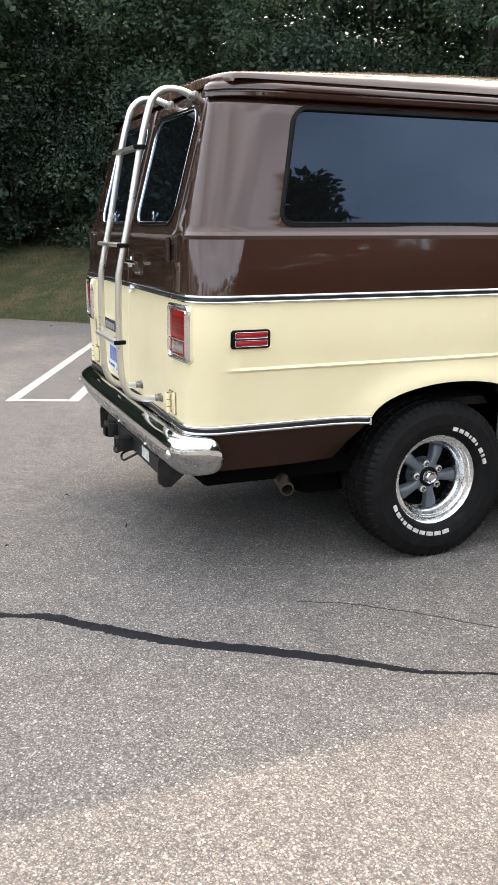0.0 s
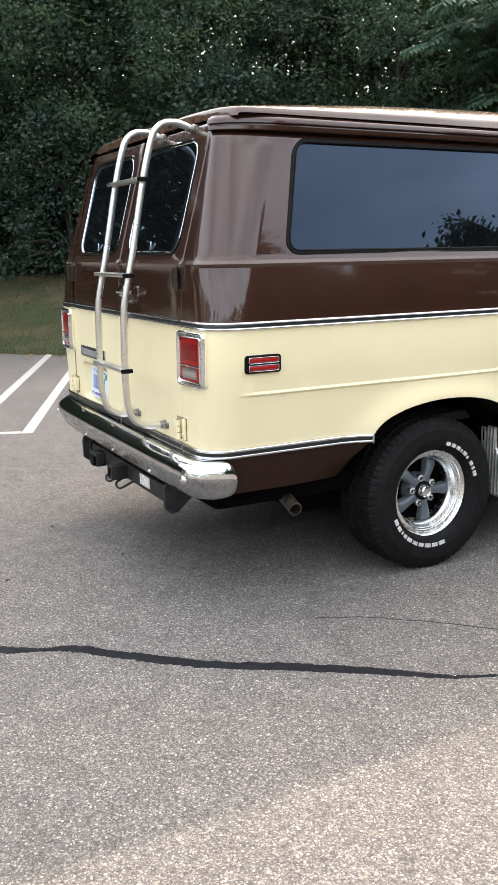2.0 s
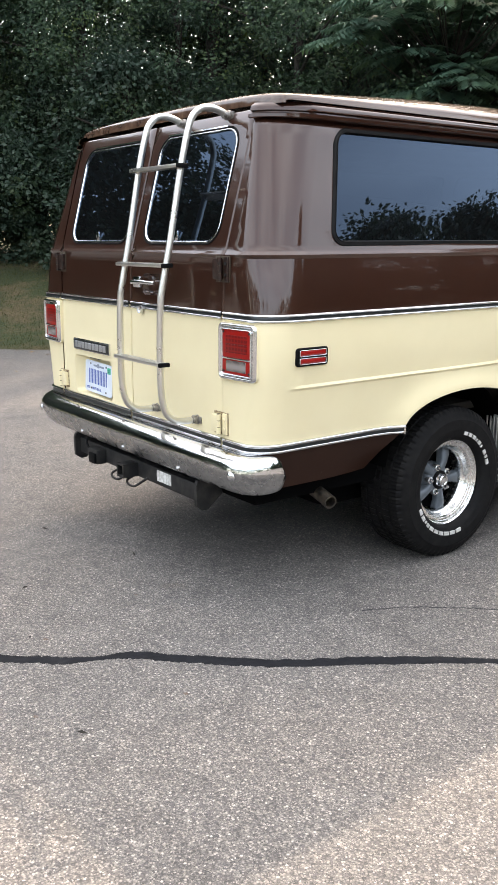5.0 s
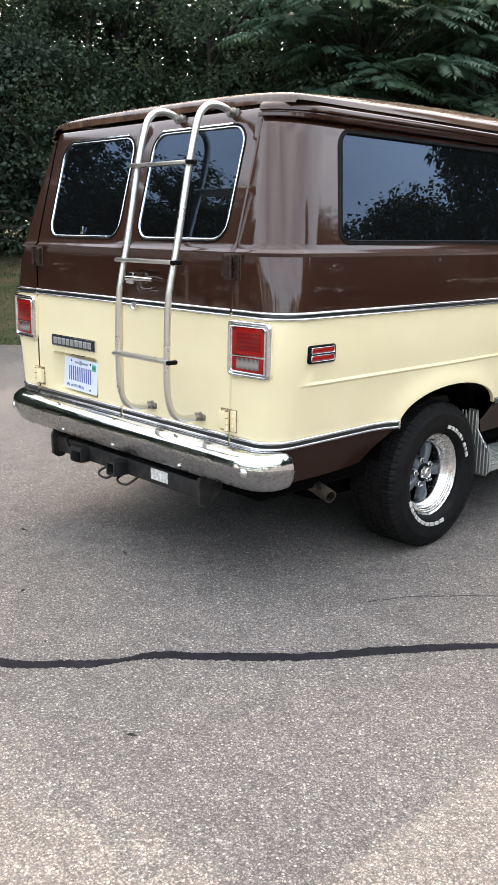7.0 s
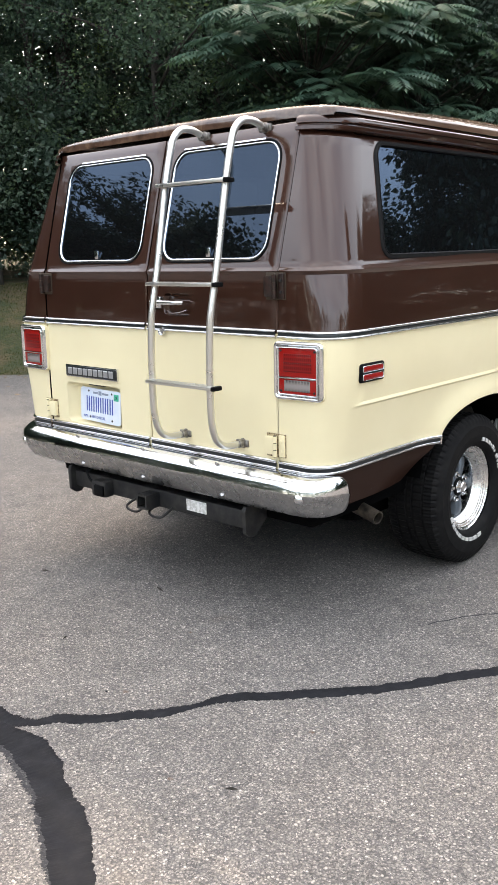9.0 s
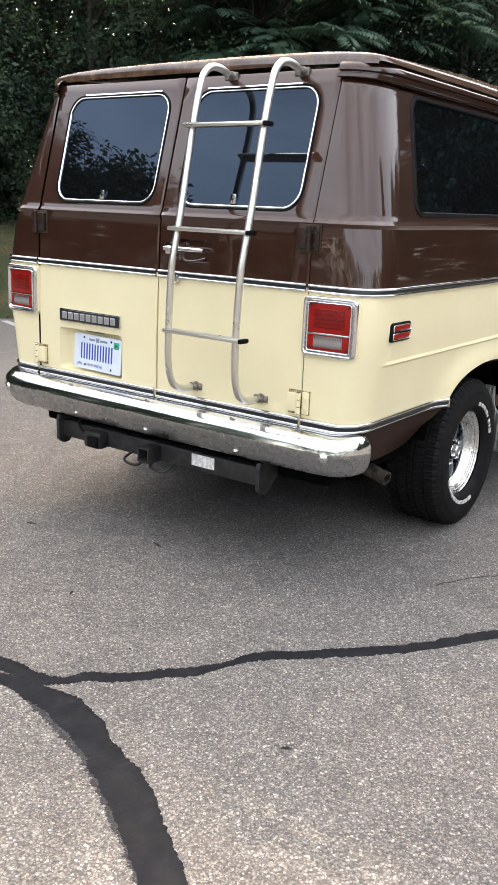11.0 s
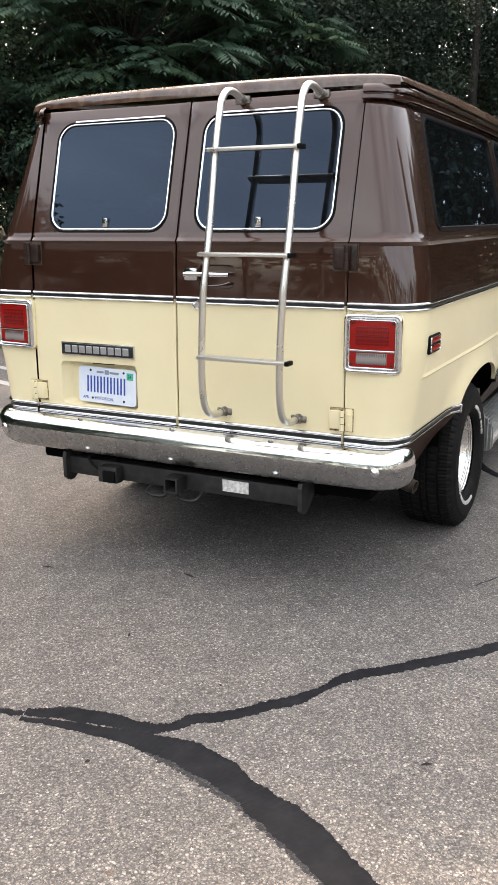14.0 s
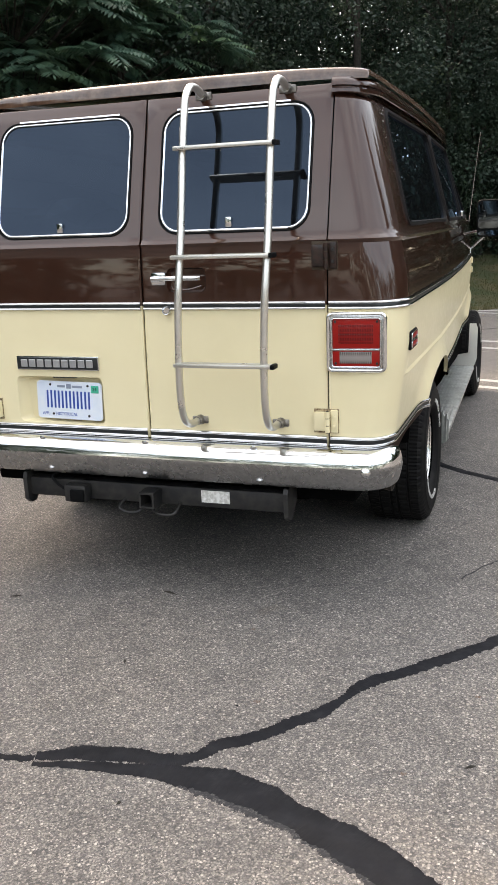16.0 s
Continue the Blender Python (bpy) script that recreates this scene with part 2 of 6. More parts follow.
def build_asphalt(m):
    n, l, b = nodes_of(m)
    v = coords(m)
    cells = []
    for scale in (150.0, 320.0):
        vo = n.new("ShaderNodeTexVoronoi")
        vo.inputs["Scale"].default_value = scale
        vo.inputs["Randomness"].default_value = 1.0
        l.new(v, vo.inputs["Vector"])
        sep = n.new("ShaderNodeSeparateColor")
        l.new(vo.outputs["Color"], sep.inputs[0])
        cells.append((vo.outputs["Distance"], sep.outputs[0], sep.outputs[1]))
    stone = ramp(m, cells[0][1], [(0.0, (0.060, 0.059, 0.059)), (0.30, (0.110, 0.106, 0.102)), (0.62, (0.175, 0.165, 0.154)), (0.88, (0.26, 0.243, 0.220)), (0.985, (0.42, 0.39, 0.35))])
    fine = ramp(m, cells[1][1], [(0.0, (0.070, 0.068, 0.067)), (0.5, (0.145, 0.138, 0.130)), (0.88, (0.235, 0.220, 0.200)), (0.985, (0.40, 0.37, 0.335))])
    both = mix(m, ramp(m, cells[0][2], [(0.45, 0.0), (0.55, 1.0)]), stone, fine)
    wide = ramp(m, noise_tex(m, 0.8, 6, v), [(0.25, (0.80, 0.782, 0.785)), (0.5, (0.945, 0.92, 0.915)), (0.75, (1.07, 1.01, 0.975))])
    col = mix(m, 1.0, both, wide, 'MULTIPLY')
    mid = ramp(m, noise_tex(m, 7.0, 5, v), [(0.3, 0.92), (0.6, 1.17)])
    col = mix(m, 1.0, col, mid, 'MULTIPLY')
    spots = ramp(m, noise_tex(m, 2.6, 2, v), [(0.70, 0.0), (0.80, 1.0)])
    col = mix(m, spots, col, mix(m, 0.5, col, (0.17, 0.13, 0.09)))
    col = mix(m, 1.0, col, ramp(m, cells[0][0], [(0.25, 1.08), (0.62, 0.62)]), 'MULTIPLY')
    feed(m, "Base Color", col)
    feed(m, "Roughness", ramp(m, cells[0][1], [(0.0, 0.70), (1.0, 0.93)]))
    bump(m, cells[0][0], 0.55, 0.003)


build_asphalt(ASPHALT)
TAR = mat("crack_seal_tar", (0.034, 0.034, 0.036), 0.8, 0, 0, 0.04, 0.1)
feed(TAR, "Base Color", ramp(TAR, noise_tex(TAR, 11, 7), [(0.3, (0.009, 0.0094, 0.0112)), (0.6, (0.0138, 0.0144, 0.0172)), (0.85, (0.025, 0.026, 0.029))]))
feed(TAR, "Roughness", ramp(TAR, noise_tex(TAR, 16, 5), [(0.3, 0.60), (0.7, 0.85)]))
bump(TAR, noise_tex(TAR, 60, 6), 0.45, 0.003)
TAR_THIN = mat("thin_worn_tar", (0.06, 0.058, 0.056), 0.85)
feed(TAR_THIN, "Base Color", ramp(TAR_THIN, noise_tex(TAR_THIN, 130, 6, None, 0.7), [(0.40, (0.013, 0.0135, 0.0155)), (0.55, (0.022, 0.022, 0.025)), (0.68, (0.13, 0.125, 0.118))]))
LINE = mat("worn_white_road_paint", (0.62, 0.62, 0.60), 0.75)
feed(LINE, "Base Color", ramp(LINE, noise_tex(LINE, 45, 7, None, 0.7), [(0.30, (0.24, 0.23, 0.22)), (0.48, (0.42, 0.41, 0.39)), (0.7, (0.53, 0.525, 0.505))]))
bump(LINE, noise_tex(LINE, 120, 3), 0.4, 0.002)
SOIL = mat("mown_grass_ground", (0.07, 0.075, 0.03), 0.95)
feed(SOIL, "Base Color", mix(SOIL, ramp(SOIL, noise_tex(SOIL, 1.5, 6, None, 0.65), [(0.44, 0.0), (0.62, 1.0)]),
                             ramp(SOIL, noise_tex(SOIL, 26, 6), [(0.3, (0.018, 0.028, 0.007)), (0.7, (0.044, 0.056, 0.016))]),
                             ramp(SOIL, noise_tex(SOIL, 20, 6), [(0.3, (0.056, 0.042, 0.019)), (0.7, (0.125, 0.094, 0.046))])))
bump(SOIL, noise_tex(SOIL, 30, 6), 0.8, 0.03)


def foliage(name, dark, light, trans=0.25, warm=(1.25, 1.10, 0.62)):
    """Leaves: a tone of its own for each, over patches of warmer and cooler green."""
    m = bpy.data.materials.new(name)
    m.use_nodes = True
    n, l = m.node_tree.nodes, m.node_tree.links
    b = n["Principled BSDF"]
    g = n.new("ShaderNodeNewGeometry")
    col = ramp(m, g.outputs["Random Per Island"], [(0.0, dark), (0.55, tuple((a + c) / 2 for a, c in zip(dark, light))), (1.0, light)])
    patch = ramp(m, noise_tex(m, 0.9, 3), [(0.40, (0.80, 0.86, 0.95)), (0.56, (1.0, 1.0, 1.0)), (0.72, warm)])
    col = mix(m, 1.0, col, patch, 'MULTIPLY')
    l.new(col, b.inputs["Base Color"])
    b.inputs["Roughness"].default_value = 0.5
    b.inputs["Specular IOR Level"].default_value = 0.35
    t = n.new("ShaderNodeBsdfTranslucent")
    l.new(col, t.inputs["Color"])
    x = n.new("ShaderNodeMixShader")
    x.inputs[0].default_value = trans
    l.new(b.outputs[0], x.inputs[1])
    l.new(t.outputs[0], x.inputs[2])
    l.new(x.outputs[0], n["Material Output"].inputs["Surface"])
    return m


LEAF_A = foliage("dark_green_leaves", (0.031, 0.054, 0.036), (0.047, 0.080, 0.051), 0.34)
# Darker leaves for the right end: the canopy's shade put into the colour.
LEAF_SHADED = foliage("shade_dark_leaves", (0.022, 0.038, 0.026), (0.036, 0.060, 0.039), 0.25)
LEAF_B = foliage("mid_green_leaves", (0.052, 0.092, 0.054), (0.086, 0.136, 0.074), 0.5)
LEAF_S = foliage("sumac_leaves", (0.054, 0.108, 0.070), (0.090, 0.152, 0.094), 0.4)
BLADE = foliage("grass_blades", (0.045, 0.064, 0.016), (0.130, 0.120, 0.042), 0.5)
RUST = mat("rust_stain", (0.11, 0.085, 0.06), 0.9)
feed(RUST, "Base Color", ramp(RUST, noise_tex(RUST, 220, 4), [(0.4, (0.16, 0.14, 0.125)), (0.56, (0.095, 0.062, 0.045))]))
DRY = foliage("dry_leaves", (0.12, 0.06, 0.02), (0.30, 0.17, 0.06), 0.1)
BARK = mat("bark", (0.05, 0.04, 0.03), 0.9)
feed(BARK, "Base Color", ramp(BARK, noise_tex(BARK, 14, 7), [(0.3, (0.014, 0.012, 0.010)), (0.7, (0.042, 0.036, 0.028))]))
bump(BARK, noise_tex(BARK, 25, 6), 0.8, 0.02)


# ---------------------------------------------------------------- mesh helpers
def mk(name, verts, faces, mats, parent=None, label="", smooth=40, idx=None, m=None):
    """One mesh object from plain lists; smooth: the angle in degrees under which faces blend."""
    me = bpy.data.meshes.new(name)
    me.from_pydata([tuple(v) for v in verts], [], faces)
    mats = mats if isinstance(mats, (list, tuple)) else [mats]
    for k in mats:
        me.materials.append(k)
    if idx is not None:
        me.polygons.foreach_set("material_index", idx)
    bm = bmesh.new()
    bm.from_mesh(me)
    bmesh.ops.remove_doubles(bm, verts=bm.verts, dist=1e-5)
    bmesh.ops.recalc_face_normals(bm, faces=bm.faces)
    if smooth:
        lim = radians(smooth)
        for f in bm.faces:
            f.smooth = True
        for e in bm.edges:
            e.smooth = len(e.link_faces) == 2 and e.calc_face_angle(0) < lim
    bm.to_mesh(me)
    bm.free()
    ob = new(name, me)
    if m is not None:
        ob.matrix_basis = m
    if parent is not None:
        ob.parent = parent
    if label:
        tagged(ob, label)
    return ob


def lettering(text, size, at, material, parent):
    """A word in flat raised letters, read from -y."""
    cu = bpy.data.curves.new("lettering", 'FONT')
    cu.body, cu.size, cu.extrude, cu.resolution_u = text, size, 0.0004, 3
    tmp = bpy.data.objects.new("lettering", cu)
    scene.collection.objects.link(tmp)
    me = bpy.data.meshes.new_from_object(tmp.evaluated_get(bpy.context.evaluated_depsgraph_get()))
    bpy.data.objects.remove(tmp)
    me.materials.clear()
    me.materials.append(material)
    ob = new("lettering", me)
    ob.parent = parent
    ob.matrix_basis = pose(*at, 90, 0, 0)
    return ob


def box(name, lo, hi, material, parent=None, label="", bev=0.004, m=None, seg=2):
    bm = bmesh.new()
    bmesh.ops.create_cube(bm, size=1)
    c, s = [(a + b) / 2 for a, b in zip(lo, hi)], [b - a for a, b in zip(lo, hi)]
    bmesh.ops.scale(bm, vec=s, verts=bm.verts)
    bmesh.ops.translate(bm, vec=c, verts=bm.verts)
    if bev:
        bmesh.ops.bevel(bm, geom=list(bm.edges), offset=min(bev, min(s) * 0.45), segments=seg, affect='EDGES', profile=0.6)
    for f in bm.faces:
        f.smooth = True
    lim = radians(35)
    for e in bm.edges:
        e.smooth = len(e.link_faces) == 2 and e.calc_face_angle(0) < lim
    me = bpy.data.meshes.new(name)
    bm.to_mesh(me)
    bm.free()
    me.materials.append(material)
    ob = new(name, me)
    if m is not None:
        ob.matrix_basis = m
    if parent is not None:
        ob.parent = parent
    if label:
        tagged(ob, label)
    return ob


def smooth_path(ctrl, per=6, closed=False):
    """Catmull-Rom through a few control points."""
    p = [Vector(c) for c in ctrl]
    n = len(p)
    out = []
    for i in range(n if closed else n - 1):
        a, b, c, d = (p[(i + k) % n] if closed else p[max(0, min(n - 1, i + k))] for k in (-1, 0, 1, 2))
        for k in range(per):
            t = k / per
            out.append(0.5 * ((2 * b) + (c - a) * t + (2 * a - 5 * b + 4 * c - d) * t * t + (3 * b - a - 3 * c + d) * t ** 3))
    if not closed:
        out.append(p[-1])
    return out


def tube_data(path, radius, n=10, closed=False, cap=True):
    path = [Vector(p) for p in path]
    verts, faces = [], []
    up = None
    for i, p in enumerate(path):
        a = path[i - 1] if i or closed else path[0]
        b = path[(i + 1) % len(path)] if i + 1 < len(path) or closed else path[-1]
        t = (b - a).normalized()
        if up is None:
            up = t.orthogonal().normalized()
        up = (up - t * up.dot(t)).normalized()
        side = t.cross(up)
        r = radius[i] if isinstance(radius, (list, tuple)) else radius
        for k in range(n):
            w = 2 * math.pi * k / n
            verts.append(p + (up * math.cos(w) + side * math.sin(w)) * r)
    rows = len(path)
    for i in range(rows if closed else rows - 1):
        for k in range(n):
            a, b = i * n, ((i + 1) % rows) * n
            faces.append((a + k, a + (k + 1) % n, b + (k + 1) % n, b + k))
    if cap and not closed:
        faces.append(tuple(range(n))[::-1])
        faces.append(tuple((rows - 1) * n + k for k in range(n)))
    return verts, faces


def tube(name, path, radius, material, parent=None, label="", n=10, closed=False):
    v, f = tube_data(path, radius, n, closed)
    return mk(name, v, f, material, parent, label, 50)


def lathe_data(profile, n=48, axis_flip=1.0):
    """Turn (x, r) pairs round the x axis."""
    verts, faces = [], []
    for x, r in profile:
        for k in range(n):
            w = 2 * math.pi * k / n
            verts.append((x * axis_flip, r * math.cos(w), r * math.sin(w)))
    for i in range(len(profile) - 1):
        for k in range(n):
            faces.append((i * n + k, i * n + (k + 1) % n, (i + 1) * n + (k + 1) % n, (i + 1) * n + k))
    return verts, faces


def lathe(name, profile, material, parent, label="", n=48, smooth=40, m=None):
    v, f = lathe_data(profile, n)
    return mk(name, v, f, material, parent, label, smooth, None, m)


def rounded(a0, a1, z0, z1, r, k=6):
    """A rounded rectangle as a loop of (a, z), with the corner nearest to each point."""
    loop = []
    for ca, cz, st, corner in ((a1 - r, z1 - r, 0, (a1, z1)), (a0 + r, z1 - r, 90, (a0, z1)), (a0 + r, z0 + r, 180, (a0, z0)), (a1 - r, z0 + r, 270, (a1, z0))):
        for i in range(k + 1):
            w = radians(st + 90 * i / k)
            loop.append(((ca + r * math.cos(w), cz + r * math.sin(w)), corner))
    return loop

# ---------------------------------------------------------------- the van: its skin as one function of height and outline
def lerp_table(table, z):
    return float(np.interp(z, [a for a, _ in table], [b for _, b in table]))


HALF = [(0.30, 0.820), (0.48, 0.884), (0.63, 0.940), (0.65, 0.945), (0.88, 0.975), (1.00, 0.990), (1.15, 0.991), (1.25, 0.982), (1.372, 0.958), (1.41, 0.949), (1.84, 0.836), (1.848, 0.832), (1.866, 0.811), (1.90, 0.806), (2.0, 0.79)]
BACK = [(0.30, 0.012), (0.60, 0.000), (0.92, 0.000), (1.15, 0.007), (1.30, 0.012), (1.372, 0.018), (1.42, 0.030), (1.86, 0.150), (1.92, 0.168), (2.0, 0.19)]
RX = [(0.3, 0.10), (0.85, 0.10), (0.92, 0.086), (1.10, 0.086), (1.16, 0.115), (1.4, 0.135), (1.84, 0.098), (1.92, 0.088)]
RY = [(0.3, 0.12), (0.9, 0.13), (1.15, 0.15), (1.4, 0.20), (1.84, 0.225), (1.92, 0.21)]
NOSE = 4.72
SEAM = 0.722
BELT, SILL = 1.146, 0.651
WINDOWS = ((0.400, 1.665), (1.80, 2.90), (3.02, 3.85))
WZ0, WZ1 = 1.408, 1.838


def ridge(z):
    return 0.007 * max(0.0, 1 - abs((z - 1.372) / 0.012)) ** 0.6 + 0.0


ARCH_Y, ARCH_HALF, ARCH_TOP = 1.132, 0.385, 0.786
WHEEL_Y = 1.100


def arch_z(y, cy=ARCH_Y):
    d = abs((y - cy) / ARCH_HALF)
    return SILL - 0.006 + (ARCH_TOP - SILL + 0.006) * max(0.0, 1 - d * d) ** 0.5


ARCHES = (ARCH_Y, ARCH_Y + 3.175)
ARCH_PTS = [(cy + ARCH_HALF * math.sin(w), arch_z(cy + ARCH_HALF * math.sin(w), cy)) for cy in ARCHES for w in np.linspace(-math.pi / 2, math.pi / 2, 41)]


def taper(y):
    t = 0.132 * max(0.0, (y - 0.9) / 3.0) ** 1.6
    if y > 4.2:
        t += 0.16 * ((y - 4.2) / 0.52) ** 2.2
    return t


def screen_slope(y, z):
    """The windscreen end slopes back from belt to roof."""
    return 0.90 * max(0.0, (y - 3.0) / 1.72) * max(0.0, min(1.0, (z - 1.372) / 0.5))


def flare(y, z):
    if z > 0.97:
        return 0.0
    d = min((y - a) ** 2 + (z - b) ** 2 for a, b in ARCH_PTS) ** 0.5
    return 0.034 * math.exp(-(d / 0.062) ** 2)


def crease(y, z):
    if y < 0.12:
        return 0.0
    return min(1.0, (y - 0.12) / 0.05) * 0.008 * max(0.0, 1 - abs((z - 0.882) / 0.010))


def rake(y, z):
    """The rear edge of the first side window leans forward towards its top."""
    near = max(0.0, (y - 0.30) / 0.100) if y < 0.400 else max(0.0, 1 - (y - 0.400) / 0.9)
    lean = max(-1.0, min(1.0, (z - 1.623) / 0.215)) * min(1.0, (z - 1.372) / 0.020) * max(0.0, min(1.0, (1.90 - z) / 0.05))
    return 0.053 * near * lean


def skin(u, z, off=0.0):
    """A point of the right side's skin: u is ('r', x) on the back, ('c', degrees) round the corner, ('s', y) along the side."""
    w, y0, rx, ry = lerp_table(HALF, z) + ridge(z) + off, lerp_table(BACK, z) - ridge(z) - off, lerp_table(RX, z) + off, lerp_table(RY, z) + off
    k, a = u
    if k == 'r':
        return Vector((min(a, w - rx), y0, z))
    if k == 'c':
        t = radians(a)
        return Vector((w - rx + rx * math.sin(t), y0 + ry - ry * math.cos(t), z))
    y = max(a, y0 + ry + (a - 0.14) * 0.06)
    if z > 1.372:
        y += rake(a, z)
    return Vector((w - taper(y) + flare(y, z) + crease(y, z), y - screen_slope(y, z), z))


van = tagged(new("van"), "brown and cream van with chrome trim and rear ladder", "van")
VAN_AT = pose(0.033, 0, 0, 0.35, 0.6, VAN_YAW)
van.matrix_basis = VAN_AT


def both(points):
    return [(-p[0], p[1], p[2]) for p in points]


def strip_grid(cols, rows, fn, skip=None):
    verts = [fn(c, r) for c in cols for r in rows]
    n = len(rows)
    faces = []
    for i in range(len(cols) - 1):
        for j in range(n - 1):
            if skip and skip(cols[i], cols[i + 1], rows[j], rows[j + 1]):
                continue
            faces.append((i * n + j, i * n + j + 1, (i + 1) * n + j + 1, (i + 1) * n + j))
    return verts, faces


def add(data, verts, faces, index=None, mat_i=0):
    base = len(data[0])
    data[0].extend([tuple(v) for v in verts])
    data[1].extend([tuple(k + base for k in f) for f in faces])
    data[2].extend([mat_i] * len(faces))


def fan_ring(loop, fn, shrink=None):
    """Faces between a rectangle and the rounded hole in it."""
    inner = [fn(*p) for p, _ in loop]
    outer = [fn(*c) for _, c in loop]
    n = len(loop)
    faces = []
    for i in range(n):
        j = (i + 1) % n
        if loop[i][1] == loop[j][1]:
            faces.append((i, j, n + i))
        else:
            faces.append((i, j, n + j, n + i))
    return inner + outer, faces


def loop_bead(name, loop, fn, width, height, material, parent, label=""):
    """A bead along a closed loop on the skin: fn(a, z, off) gives the skin raised by off."""
    n = len(loop)
    pts = [p for p, _ in loop]
    ca, cz = sum(p[0] for p in pts) / n, sum(p[1] for p in pts) / n
    verts, faces = [], []
    prof = ((0.0, -0.004), (0.12, 0.75 * height), (0.35, height), (0.65, height), (0.88, 0.75 * height), (1.0, -0.004))
    for i in range(n):
        a, b = pts[i - 1], pts[(i + 1) % n]
        tx, tz = b[0] - a[0], b[1] - a[1]
        ln = math.hypot(tx, tz) or 1
        nx, nz = tz / ln, -tx / ln
        if nx * (pts[i][0] - ca) + nz * (pts[i][1] - cz) < 0:
            nx, nz = -nx, -nz
        for t, h in prof:
            verts.append(fn(pts[i][0] + nx * width * t, pts[i][1] + nz * width * t, h))
    k = len(prof)
    for i in range(n):
        j = (i + 1) % n
        for q in range(k - 1):
            faces.append((i * k + q, i * k + q + 1, j * k + q + 1, j * k + q))
    return mk(name, verts, faces, material, parent, label, 60)


def pane(name, loop, fn, material, parent, label="", off=-0.006):
    pts = [p for p, _ in loop]
    n = len(pts)
    ca, cz = sum(p[0] for p in pts) / n, sum(p[1] for p in pts) / n
    verts, faces = [fn(ca, cz, off)], []
    rings = (0.5, 1.0)
    for t in rings:
        verts += [fn(ca + (p[0] - ca) * t, cz + (p[1] - cz) * t, off) for p in pts]
    for i in range(n):
        j = (i + 1) % n
        faces.append((0, 1 + i, 1 + j))
        faces.append((1 + i, 1 + n + i, 1 + n + j, 1 + j))
    return mk(name, verts, faces, material, parent, label, 60)


def sill_point(u, z):
    """The brown sill, cut back at a slant behind the rear wheel."""
    p = skin(u, z)
    if u[0] == 's' and u[1] < ARCH_Y:
        k = max(0.0, min(1.0, (u[1] - 0.36) / 0.387)) * (SILL - z) / 0.179
        p = Vector((p.x - 0.03 * k * k, p.y - 0.105 * k ** 0.8, z))
    return p


